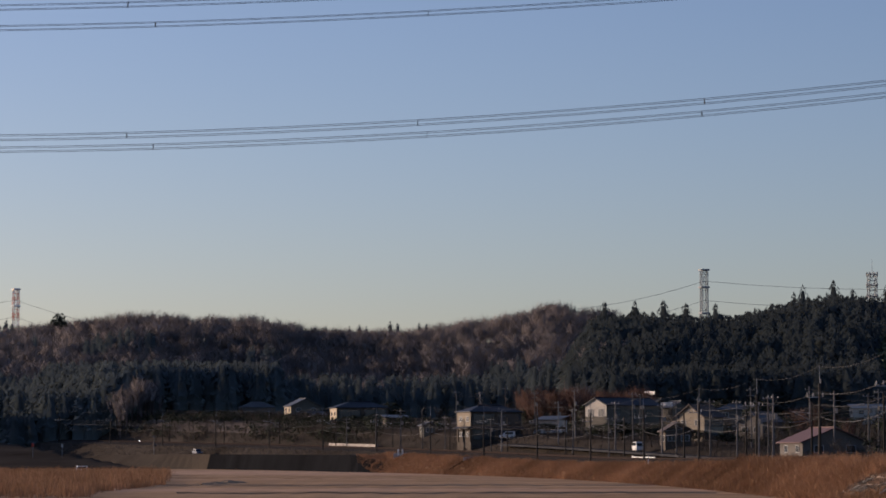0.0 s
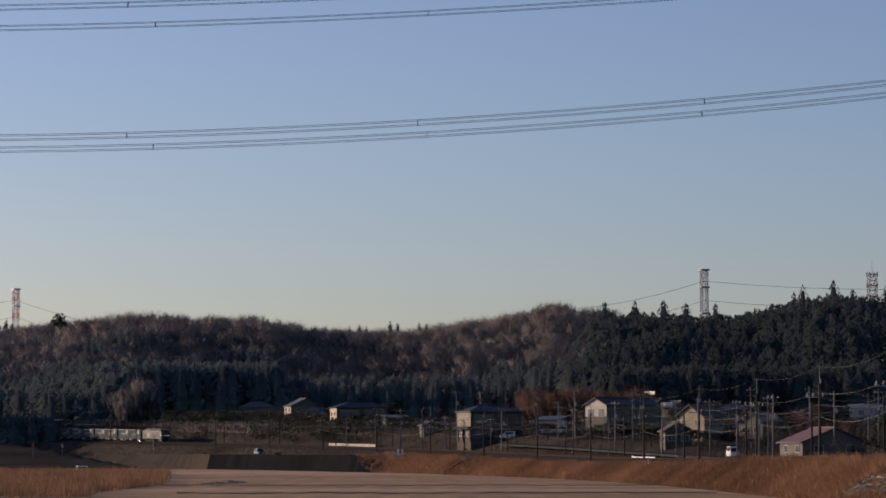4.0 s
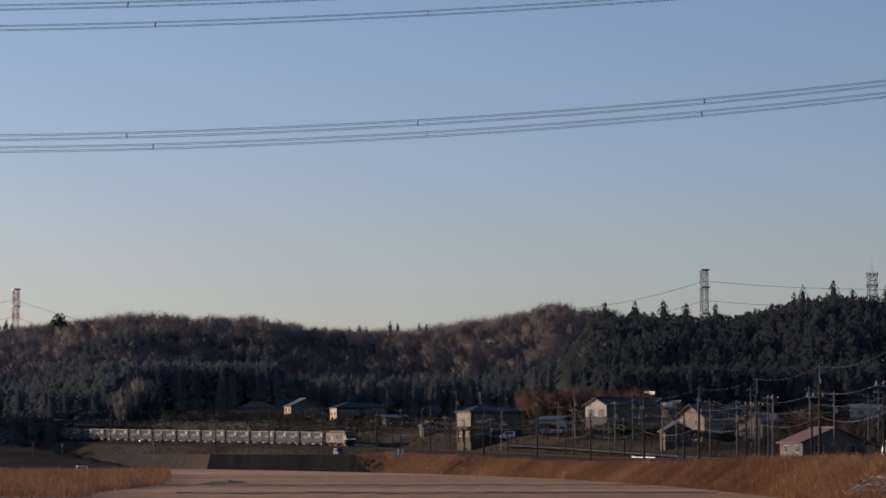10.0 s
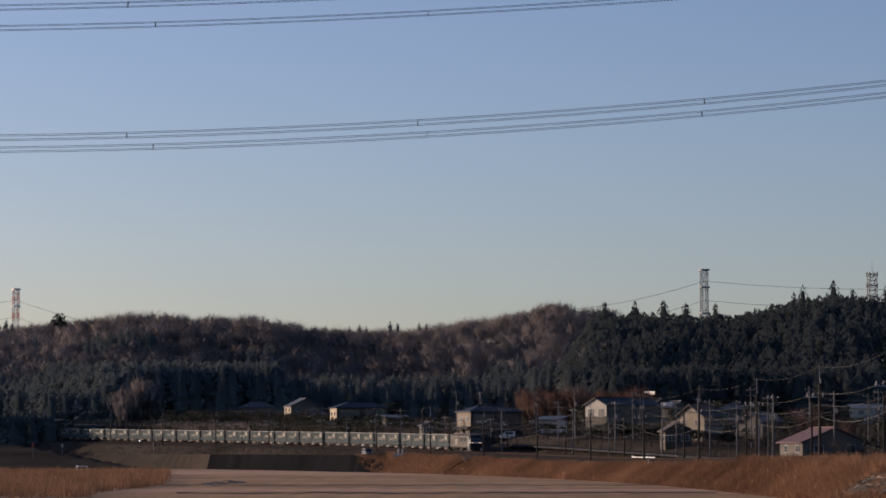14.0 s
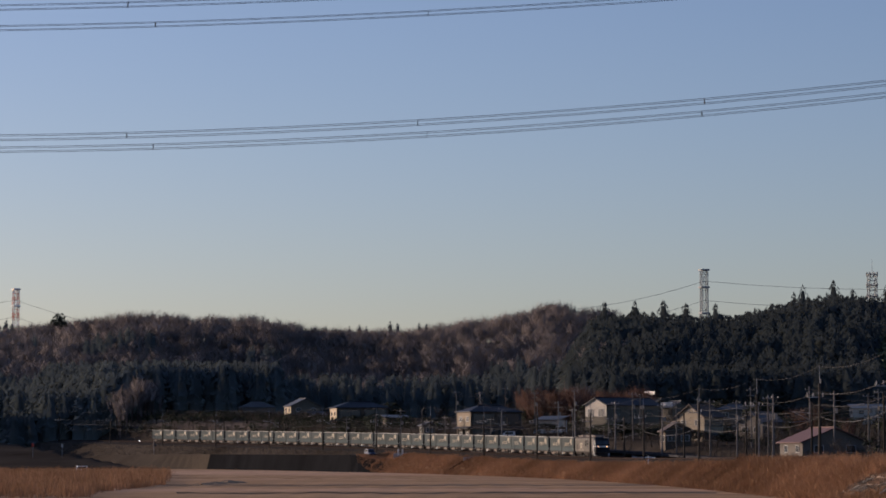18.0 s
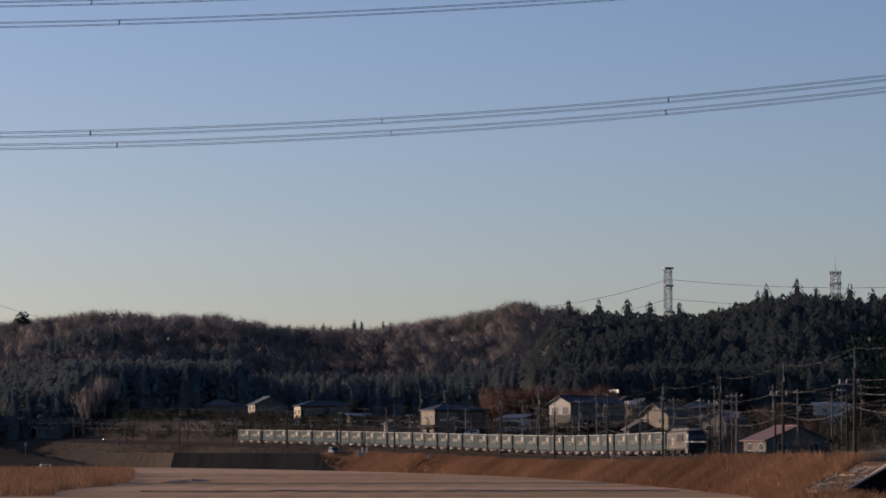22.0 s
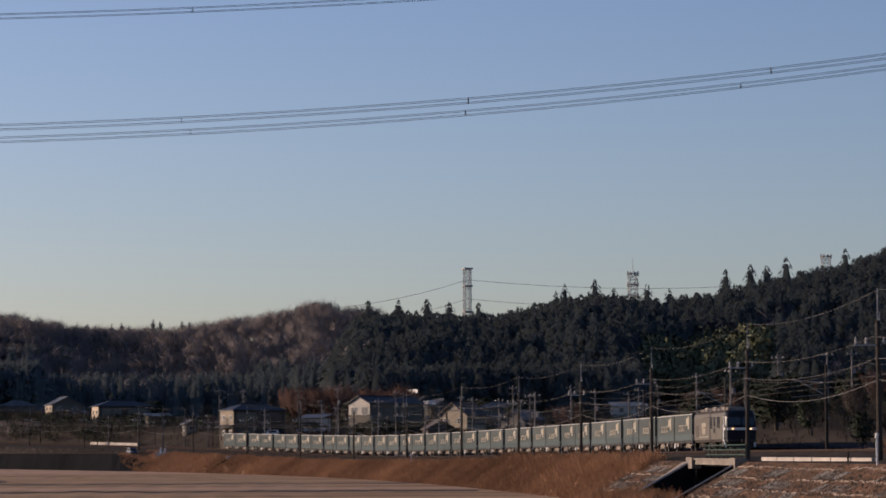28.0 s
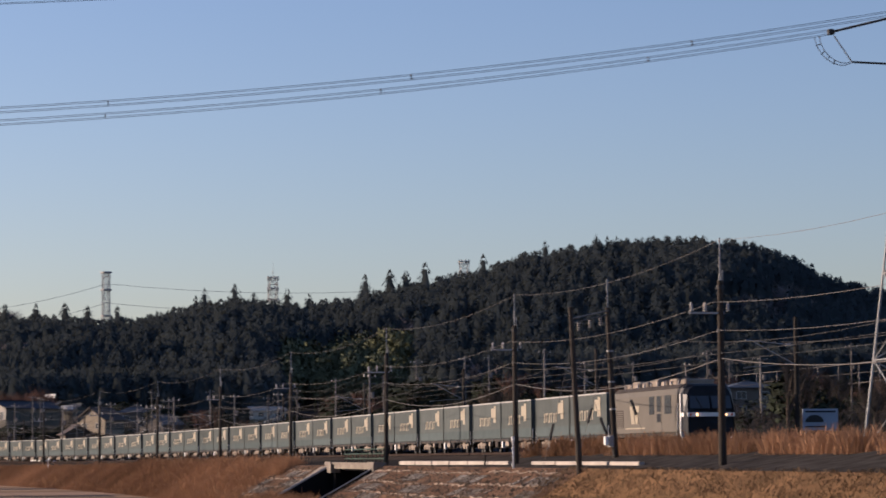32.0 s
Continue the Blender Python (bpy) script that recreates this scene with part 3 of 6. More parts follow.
def reeds(name, spots, height, mat, label, lean=0.35, wide=1.0, per=5):
    """Tufts of dry stems; spots are x, y, z arrays."""
    n = len(spots)
    p = np.repeat(spots, per, axis=0) + np.concatenate([RNG.normal(0, 0.26, (n * per, 2)), np.zeros((n * per, 1))], 1)
    h = RNG.uniform(0.5, 1.1, (n * per, 1)) * height * (0.85 + 0.3 * rough_noise(p[:, 0], p[:, 1], 0.9) + 0.2 * rough_noise(p[:, 0], p[:, 1], 2.7))[:, None].clip(0.3, 2)
    a = RNG.random((n * per, 1)) * 2 * np.pi
    w = RNG.uniform(0.03, 0.07, (n * per, 1)) * wide
    side = np.concatenate([np.cos(a), np.sin(a), np.zeros_like(a)], 1) * w
    tip = p + np.concatenate([RNG.normal(0, lean, (n * per, 2)) * h, h], 1)
    v = np.stack([p - side, p + side, tip + side * 0.6, tip - side * 0.6], 1).reshape(-1, 3)
    me = numpy_mesh(name, v, np.arange(len(v)).reshape(-1, 4), mat)
    return tagged(new(name, me), label, "grass", kind="stuff")


def bank_height(s, n):
    prof = bank_profile(s)
    return float(np.interp(n, [q[0] for q in prof], [q[1] for q in prof]))


def bank_point(s, n, dz=0.0):
    q = line(s, n)
    return Vector((q.x, q.y, bank_height(s, n) + dz))


def plant_grass():
    spots = []
    for s in np.arange(88, 486, 0.45):
        prof = bank_profile(float(s))
        ns, zs = [q[0] for q in prof], [q[1] for q in prof]
        for _ in range(14):
            n = RNG.uniform(6.3, 6.4 + (zs[6]) * 1.75)
            q = line(float(s) + RNG.uniform(-0.25, 0.25), n)
            spots.append((q.x, q.y, float(np.interp(n, ns, zs)) - 0.05))
    reeds("bank_grass", np.array(spots), 0.7, M_REED, "dry rust-brown grass on the railway embankment", 0.45, 0.5, 10)
    spots = []
    for s in np.arange(486, 830, 0.9):
        prof = bank_profile(float(s))
        ns, zs = [q[0] for q in prof], [q[1] for q in prof]
        for _ in range(5):
            n = RNG.uniform(6.3, ns[7])
            q = line(float(s), n)
            spots.append((q.x, q.y, float(np.interp(n, ns, zs)) - 0.05))
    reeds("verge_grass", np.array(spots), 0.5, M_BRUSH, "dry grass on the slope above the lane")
    # reeds between the rails and the path, near end of the line
    spots = []
    for s in np.arange(-120, 12, 0.08):
        for _ in range(3):
            n = RNG.uniform(1.5, 2.6)
            if rough_noise(np.array([s * 1.0]), np.array([n]), 0.4)[0] < -0.2:
                continue
            spots.append(tuple(bank_point(float(s), n, -0.05)))
    for s in np.arange(-120, 90, 0.3):
        for _ in range(4):
            q = line(float(s), RNG.uniform(-16, -8.0))
            spots.append((q.x, q.y, land_at(q.x, q.y) - 0.1) if s % 3 == 0 else (q.x, q.y, q.z - 0.9))
    reeds("trackside_reeds", np.array(spots), 1.0, M_REED, "tall dry reeds beside the track", 0.3, 0.35)
    # dry grass at the mouth of the underpass
    spots = []
    for _ in range(1500):
        s, n = RNG.uniform(42, 68), RNG.uniform(11.0, 15.5)
        q = line(float(s), float(n))
        spots.append((q.x, q.y, max(0.0, land_at(q.x, q.y)) - 0.05))
    reeds("mouth_grass", np.array(spots), 1.5, M_REED, "tall tawny grass below the underpass", 0.3, 0.4, 6)
    # tall reeds on the crest of the bank
    spots = []
    for s in np.arange(84, 190, 0.16):
        for _ in range(3):
            n = RNG.uniform(5.6, 8.0)
            if rough_noise(np.array([s * 1.0]), np.array([n]), 0.16)[0] > -0.45:
                spots.append(tuple(bank_point(float(s), n, -0.05)))
    reeds("crest_reeds", np.array(spots), 1.15, M_REED, "tall dry reeds along the crest of the bank", 0.35, 0.4, 7)
    # reed bed at the edge of the field
    az, r, x, y = scatter(-14, -5.5, 285, 590, 1.0)
    keep = az < -5.75 - 1.6 * smooth01((400 - r) / 110) + 0.12 * rough_noise(x, y, 0.2)
    x, y = x[keep], y[keep]
    reeds("reed_bed", np.stack([x, y, land(x, y) - 0.05], 1), 1.5, M_REED, "bed of tall dry reeds at the field edge", 0.22, 0.6)


plant_grass()


# ---- the freight train ----
M_CONT = material("blue_grey_container_paint", (0.082, 0.092, 0.090), rough=0.6, var=0.14, scale=0.7, fine=10, rand=0.12, spec=0.0)
M_CONTLOW = material("teal_band_paint", (0.080, 0.098, 0.100), rough=0.6, var=0.14, scale=0.8, fine=10, rand=0.12, spec=0.0)
# Much paler than the box: the sunlit top edge is in the colour
M_CONTTOP = material("sunlit_roof_rail", (0.34, 0.335, 0.32), rough=0.5, spec=0.02, var=0.15)
M_LOGO = material("cream_print", (0.30, 0.265, 0.20), rough=0.5, var=0.12)
M_LOCO = material("silver_grey_body", (0.115, 0.105, 0.09), rough=0.5, metal=0.0, var=0.12, scale=0.6, fine=12, spec=0.03)
M_LOCOBLACK = material("black_front_paint", (0.018, 0.02, 0.024), rough=0.35, var=0.2)
M_UNDER = material("underframe_grime", (0.05, 0.043, 0.038), rough=0.8, var=0.35, scale=2)
M_DECK = material("wagon_deck_blue", (0.04, 0.046, 0.05), rough=0.6, var=0.25, scale=1.5)
M_BOGIE = material("bogie_grey", (0.24, 0.20, 0.16), rough=0.7, var=0.3, scale=2)
M_GLASS = glass("dark_glass")
M_LAMP = glow("headlamp", (1.0, 0.5, 0.15), 3.0)


def wheelset(parent, y, bogie):
    m = Mesh()
    for x in (-0.6, 0.6):
        m.tube((x - 0.07, y, 0.43), (x + 0.07, y, 0.43), 0.43, n=16)
    m.tube((-0.6, y, 0.43), (0.6, y, 0.43), 0.08, n=6)
    part("wheelset", m, M_STEELDARK, bogie)


def bogie(thing, y, base, mat):
    m = Mesh()
    for x in (-1.02, 1.02):
        m.box(x - 0.08, x + 0.08, y - base / 2 - 0.45, y + base / 2 + 0.45, 0.5, 0.68, 0.03)
        for k in (-1, 1):
            m.box(x - 0.13, x + 0.13, y + k * base / 2 - 0.2, y + k * base / 2 + 0.2, 0.28, 0.62, 0.03)
        m.box(x - 0.12, x + 0.12, y - 0.35, y + 0.35, 0.3, 0.8, 0.04)
    m.box(-1.0, 1.0, y - 0.3, y + 0.3, 0.45, 0.75, 0.04)
    b = part("bogie", m, mat, thing)
    for k in (-1, 1):
        wheelset(thing, y + k * base / 2, b)
    return b


def container(wagon, y0):
    """One 9.4 m box container whose floor is at the deck."""
    z0, z1, hw, ln = 1.0, 3.58, 1.225, 9.45
    body = part("container", Mesh().box(-hw, hw, y0, y0 + ln, z0, z1, 0.03), M_CONT, wagon, "blue-grey box container with cream print")
    for sx in (-1, 1):
        xs = sx * hw
        a, b = sorted((xs + sx * 0.004, xs + sx * 0.012))
        part("lower_band", Mesh().box(a, b, y0 + 0.12, y0 + ln - 0.12, z0 + 0.05, z0 + 0.62), M_CONTLOW, body)
        part("trim_line", Mesh().box(a, b, y0 + 0.12, y0 + ln - 0.12, z0 + 0.64, z0 + 0.68), M_CONTLOW, body)
        # big square emblem with a dark notch and letter-like bars beside it
        a, b = sorted((xs + sx * 0.004, xs + sx * 0.02))
        q = 1 if sx > 0 else -1
        c = y0 + ln / 2 + q * 2.4
        part("emblem", Mesh().box(a, b, c - 0.75, c + 0.75, z0 + 1.5, z0 + 2.2).box(a, b, c, c + 0.75, z0 + 1.15, z0 + 1.49).box(a, b, c + 0.1, c + 0.75, z0 + 2.21, z0 + 2.35), M_LOGO, body)
        for k in range(6):
            yy = c - q * (1.25 + k * 0.66)
            m = Mesh()
            m.box(a, b, yy - 0.08, yy + 0.08, z0 + 0.95, z0 + 1.55)
            if k % 2 == 0:
                m.box(a, b, yy - 0.25, yy + 0.25, z0 + 1.45, z0 + 1.57)
            else:
                m.box(a, b, yy - 0.25, yy + 0.25, z0 + 0.93, z0 + 1.05)
                m.box(a, b, yy + 0.15, yy + 0.25, z0 + 1.0, z0 + 1.55)
            part("lettering_bar", m, M_LOGO, body)
        for k in (0.0, ln - 0.14):
            part("corner_post", Mesh().box(min(xs, xs + sx * 0.03), max(xs, xs + sx * 0.03), y0 + k, y0 + k + 0.14, z0, z1), M_CONT, body)
        part("top_rail", Mesh().box(min(xs - sx * 0.05, xs + sx * 0.03), max(xs - sx * 0.05, xs + sx * 0.03), y0, y0 + ln, z1 - 0.06, z1 + 0.03), M_CONTTOP, body)
    m = Mesh()
    for x in (-0.8, -0.35, 0.35, 0.8):
        m.tube((x, y0 + ln + 0.03, z0 + 0.15), (x, y0 + ln + 0.03, z1 - 0.15), 0.025, n=6)
    part("door_bars", m, M_STEEL, body)
    return body


def build_wagon():
    w = empty("container_wagon", Matrix.Identity(4), "flat freight wagon carrying two blue-grey containers", "freight wagon", "wagons of the train")
    m = Mesh()
    m.box(-1.25, 1.25, -9.75, 9.75, 0.86, 0.98, 0.02)
    for k in range(-9, 10, 3):
        m.box(-1.2, 1.2, k - 0.08, k + 0.08, 0.7, 0.86)
    part("deck", m, M_DECK, w)
    for x in (-1.2, 1.2):
        part("side_sill", Mesh().box(x - 0.06, x + 0.06, -9.7, 9.7, 0.8, 0.94), M_UNDER, w)
        for y in (-8.9, -5.2, -2.6, 0.0, 2.6, 5.2, 8.9):
            part("twist_lock", Mesh().box(x - 0.1, x + 0.1, y - 0.16, y + 0.16, 0.72, 1.0, 0.02), M_DECK, w)
        for y, ln, h, mt in ((-3.6, 0.5, 0.34, M_BOGIE), (-1.2, 0.9, 0.42, M_UNDER), (0.6, 0.35, 0.5, M_WHITE), (2.2, 1.1, 0.36, M_BOGIE), (4.1, 0.4, 0.45, M_UNDER)):
            part("equipment_box", Mesh().box(x - 0.14, x + 0.1, y - ln / 2, y + ln / 2, 0.8 - h, 0.8, 0.03), mt, w)
        for y in (-4.6, -2.0, 1.4, 3.2):
            part("hanger", Mesh().tube((x, y, 0.85), (x, y + 0.25, 0.3), 0.03, n=5), M_UNDER, w)
    part("centre_sill", Mesh().box(-0.3, 0.3, -9.5, 9.5, 0.4, 0.86, 0.03), M_UNDER, w)
    part("air_tank", Mesh().tube((0.6, -2.6, 0.5), (0.6, -0.6, 0.5), 0.2, n=10), M_BOGIE, w)
    for y in (-7.1, 7.1):
        bogie(w, y, 1.9, M_BOGIE)
    for sy in (-1, 1):
        a, b = sorted((sy * 9.7, sy * 10.2))
        part("coupler", Mesh().box(-0.16, 0.16, a, b, 0.72, 1.0, 0.03), M_UNDER, w)
    for x in (-1.2, 1.2):
        for y in (-9.72, 9.72):
            part("handrail", Mesh().tube((x, y, 0.6), (x, y, 1.6), 0.025, n=5), M_WHITE, w)
    container(w, -9.55)
    container(w, 0.1)
    return w


def build_loco():
    o = empty("electric_locomotive", Matrix.Identity(4), "silver-grey electric freight locomotive with a black front and lit headlamps", "locomotive")
    hw = 1.45

    def ring(y, k=1.0, dz=0.0, low=1.05):
        w = hw * k
        return [(w, y, low), (w, y, 3.12), (w * 0.95, y, 3.42 - dz * 0.5), (w * 0.78, y, 3.66 - dz), (-w * 0.78, y, 3.66 - dz), (-w * 0.95, y, 3.42 - dz * 0.5), (-w, y, 3.12), (-w, y, low)]
    part("body", Mesh().loft([ring(-8.15, 0.86, 0.3), ring(-7.7, 0.98, 0.06), ring(-7.5), ring(7.25)]), M_LOCO, o)
    # lower skirt with a fine rib, on both sides
    for k in (-1, 1):
        part("skirt_rib", Mesh().box(*sorted((k * 1.45, k * 1.47)), -7.5, 7.2, 1.02, 1.1), M_LOCO, o)
        part("waist_rib", Mesh().box(*sorted((k * 1.451, k * 1.462)), -7.5, 7.2, 2.62, 2.66), M_LOCO, o)
    # cab front: black, raked windscreen over a blunt lower nose, rounded shoulders
    r0 = [(hw * 0.995, 7.25, 1.02), (hw * 0.995, 7.25, 2.1), (hw * 0.995, 7.25, 3.12), (hw * 0.95, 7.25, 3.42), (hw * 0.78, 7.25, 3.67), (-hw * 0.78, 7.25, 3.67), (-hw * 0.95, 7.25, 3.42), (-hw * 0.995, 7.25, 3.12), (-hw * 0.995, 7.25, 2.1), (-hw * 0.995, 7.25, 1.02)]
    r1 = [(hw * 0.985, 7.7, 0.98), (hw * 0.985, 7.75, 2.1), (hw * 0.97, 7.5, 3.08), (hw * 0.9, 7.42, 3.4), (hw * 0.72, 7.38, 3.64), (-hw * 0.72, 7.38, 3.64), (-hw * 0.9, 7.42, 3.4), (-hw * 0.97, 7.5, 3.08), (-hw * 0.985, 7.75, 2.1), (-hw * 0.985, 7.7, 0.98)]
    r2 = [(hw * 0.9, 8.16, 0.98), (hw * 0.92, 8.22, 2.1), (hw * 0.86, 7.86, 3.05), (hw * 0.76, 7.72, 3.36), (hw * 0.55, 7.6, 3.54), (-hw * 0.55, 7.6, 3.54), (-hw * 0.76, 7.72, 3.36), (-hw * 0.86, 7.86, 3.05), (-hw * 0.92, 8.22, 2.1), (-hw * 0.9, 8.16, 0.98)]
    front = part("cab_front", Mesh().loft([r0, r1, r2]), M_LOCOBLACK, o, "black cab front")
    part("white_band", Mesh().box(-1.34, 1.34, 8.1, 8.26, 1.84, 2.06), M_WHITE, front)
    for k in (-1, 1):
        part("band_return", Mesh().box(*sorted((k * 1.425, k * 1.45)), 7.3, 7.78, 1.84, 2.06), M_WHITE, front)
        m = Mesh().add([(k * 0.06, 8.23, 2.28), (k * 1.2, 8.2, 2.28), (k * 1.14, 7.95, 2.98), (k * 0.06, 7.97, 2.98)], [(0, 1, 2, 3) if k > 0 else (3, 2, 1, 0)])
        m.add([(k * 0.06, 8.15, 2.28), (k * 1.2, 8.12, 2.28), (k * 1.14, 7.87, 2.98), (k * 0.06, 7.89, 2.98)], [(3, 2, 1, 0) if k > 0 else (0, 1, 2, 3)])
        part("windscreen", m, M_GLASS, front)
        part("headlamp", Mesh().tube((k * 0.82, 8.2, 1.95), (k * 0.82, 8.31, 1.95), 0.06, n=14), M_LAMP, front, "lit headlamp")
        part("tail_lamp", Mesh().tube((k * 1.18, 8.2, 1.95), (k * 1.18, 8.29, 1.95), 0.07, n=10), M_RED, front)
        part("wiper", Mesh().tube((k * 0.5, 8.25, 2.3), (k * 0.8, 8.02, 2.9), 0.018, n=4), M_STEELDARK, front)
    part("buffer_beam", Mesh().box(-1.3, 1.3, 7.5, 8.2, 0.75, 1.0, 0.05), M_UNDER, o)
    m = Mesh().add([(-1.2, 7.7, 0.75), (1.2, 7.7, 0.75), (0.9, 8.3, 0.2), (-0.9, 8.3, 0.2), (-1.2, 7.6, 0.75), (1.2, 7.6, 0.75), (0.9, 8.2, 0.2), (-0.9, 8.2, 0.2)], [(0, 1, 2, 3), (7, 6, 5, 4), (0, 3, 7, 4), (1, 5, 6, 2)])
    part("snow_plough", m, M_UNDER, o)
    for sy in (-1, 1):
        part("coupler", Mesh().box(-0.16, 0.16, *sorted((sy * 7.9, sy * 9.0)), 0.72, 1.0, 0.03), M_UNDER, o)
    for k in (-1, 1):
        # pale pillar at the cab's edge that runs down into a slanting skirt
        m = Mesh().box(*sorted((k * 1.44, k * 1.475)), 7.12, 7.26, 1.0, 3.1)
        m.loft([[(k * 1.3, 7.1, 1.0), (k * 1.475, 7.1, 1.0), (k * 1.475, 7.26, 1.0), (k * 1.3, 7.26, 1.0)], [(k * 1.25, 7.45, 0.3), (k * 1.4, 7.45, 0.3), (k * 1.4, 7.7, 0.3), (k * 1.25, 7.7, 0.3)]])
        part("cab_pillar", m, M_WHITE, o, "white cab pillar")
        part("cab_handrail", Mesh().tube((k * 1.5, 6.8, 1.1), (k * 1.5, 6.8, 2.6), 0.025, n=6), M_WHITE, o)
        part("step", Mesh().box(k * 1.25 - 0.1, k * 1.25 + 0.1, 5.9, 6.5, 0.4, 0.46).box(k * 1.3 - 0.03, k * 1.3 + 0.03, 5.9, 5.95, 0.4, 1.05).box(k * 1.3 - 0.03, k * 1.3 + 0.03, 6.45, 6.5, 0.4, 1.05), M_STEEL, o)
        x0, x1 = sorted((k * 1.452, k * 1.475))
        for y0, y1, z0, z1, nm in ((4.0, 5.3, 2.05, 3.08, "cab_window"), (2.35, 3.2, 2.2, 3.08, "door_window"), (0.75, 1.75, 2.05, 3.08, "side_window")):
            part(nm, Mesh().box(x0, x1, y0, y1, z0, z1), M_GLASS, o)
        dr = part("cab_door", Mesh().box(*sorted((k * 1.451, k * 1.462)), 2.2, 3.35, 1.15, 3.12), M_LOCO, o)
        part("door_panel", Mesh().box(x0, x1, 2.35, 3.2, 1.6, 2.08), M_LOCOBLACK, dr)
        for y in (-5.9,):
            lv = part("louvre", Mesh().box(*sorted((k * 1.44, k * 1.456)), y - 0.85, y + 0.85, 1.35, 2.4), M_UNDER, o)
            m = Mesh()
            for q in range(8):
                m.box(*sorted((k * 1.457, k * 1.475)), y - 0.83, y + 0.83, 1.39 + q * 0.125, 1.45 + q * 0.125)
            part("slats", m, M_LOCO, lv)
        xa, xb = sorted((k * 1.455, k * 1.47))
        # slanted emblem: a stem and a flag
        m = Mesh()
        for q in ([(-3.6, 2.6), (-2.9, 2.6), (-2.5, 1.55), (-3.2, 1.55)], [(-2.8, 2.6), (-1.5, 2.6), (-1.6, 2.25), (-2.65, 2.25)], [(-2.5, 2.1), (-1.7, 2.1), (-1.9, 1.55), (-2.3, 1.55)]):
            m.loft([[(xa, y, z) for y, z in q], [(xb, y, z) for y, z in q]])
        part("emblem", m, M_LOGO, o)
        part("name_bar", Mesh().box(xa, xb, -4.6, -0.2, 1.26, 1.33), M_LOGO, o)
    rr = [[(1.32, y, 3.38), (1.385, y, 3.44), (1.14, y, 3.675), (-1.14, y, 3.675), (-1.385, y, 3.44), (-1.32, y, 3.38)] for y in (-7.4, 7.1)]
    part("roof", Mesh().loft(rr), M_UNDER, o, "grimy dark roof")
    for y, ly, h in ((-6.3, 1.1, 0.3), (-4.4, 1.5, 0.42), (-2.4, 1.2, 0.3), (-0.4, 1.6, 0.42), (1.7, 1.2, 0.28), (3.6, 1.6, 0.38), (5.6, 1.0, 0.3)):
        part("roof_box", Mesh().box(-0.85, 0.85, y - ly / 2, y + ly / 2, 3.62, 3.66 + h, 0.06), M_BOGIE, o)
    for y in (-5.4, 4.7):
        m = Mesh().box(-0.7, 0.7, y - 0.6, y + 0.6, 3.66, 3.78).tube((-0.8, y - 0.5, 4.12), (0.8, y - 0.5, 4.12), 0.03, n=6)
        for k in (-0.5, 0.5):
            m.tube((k, y - 0.5, 4.12), (k * 0.6, y + 0.8, 3.8), 0.03, n=5)
        part("pantograph", m, M_STEELDARK, o)
    for x in (-0.95, 0.95):
        for k in range(9):
            part("roof_insulator", Mesh().tube((x, -6.4 + k * 1.45, 3.62), (x, -6.4 + k * 1.45, 3.92), 0.06, n=6), M_INSUL, o)
    part("underframe", Mesh().box(-1.3, 1.3, -7.9, 7.6, 0.78, 1.04, 0.03).box(-1.1, 1.1, -1.4, 1.4, 0.3, 0.8, 0.05), M_UNDER, o)
    for y in (-5.2, 0.0, 5.2):
        bogie(o, y, 2.2, M_UNDER)
    return o


LOCO = build_loco()
WAGONS = [build_wagon()]
for k in range(16):
    WAGONS.append(copy_thing(WAGONS[0], Matrix.Identity(4)))

# ---- poles along the line ----


def build_rail_pole():
    o = empty("railway_pole", Matrix.Identity(4), "dark concrete railway pole with a thin steel top", "pole", "poles along the railway")
    part("shaft", Mesh().tube((0, 0, -0.6), (0, 0, 8.6), 0.19, 0.135, n=10), M_POLE, o)
    part("steel_top", Mesh().tube((0, 0, 8.5), (0, 0, 10.6), 0.05, 0.035, n=6).tube((0.12, 0, 8.0), (0.12, 0, 9.1), 0.035, n=5), M_STEEL, o)
    for z in (6.2, 8.2):
        part("clamp", Mesh().tube((0, 0, z), (0, 0, z + 0.18), 0.19, n=10), M_STEELDARK, o)
    part("crossarm", Mesh().box(-1.5, 0.2, -0.05, 0.05, 7.05, 7.15), M_STEEL, o)
    for x in (-1.4, -0.75, 0.35):
        m = Mesh()
        for k in range(4):
            m.tube((x, 0, 7.2 + k * 0.09), (x, 0, 7.25 + k * 0.09), 0.1, 0.07, n=8)
        m.tube((x, 0, 7.1), (x, 0, 7.6), 0.03, n=5)
        part("insulator", m, M_INSUL, o)
    part("bracket", Mesh().box(-0.05, 0.4, -0.04, 0.04, 7.1, 7.16).box(-0.04, 0.04, -0.3, 0.3, 5.2, 5.28), M_STEELDARK, o)
    return o


POLE_S = [-85, -40.8, 3, 48, 95, 139] + [139 + 45 * k for k in range(1, 16)]
POLE_N = 5.2
first = build_rail_pole()
RAIL_POLES = []
for k, s in enumerate(POLE_S):
    m = Matrix.Translation(line(s, POLE_N, -0.8)) @ pose(0, 0, 0, random.uniform(-0.5, 0.5), random.uniform(-0.5, 0.5), random.uniform(-8, 8))
    ob = first if k == 0 else copy_thing(first, m)
    ob.matrix_basis = m
    RAIL_POLES.append(ob)


def sagging(a, b, sag, n=10):
    a, b = Vector(a), Vector(b)
    return [a.lerp(b, i / n) - Vector((0, 0, 4 * sag * (i / n) * (1 - i / n))) for i in range(n + 1)]


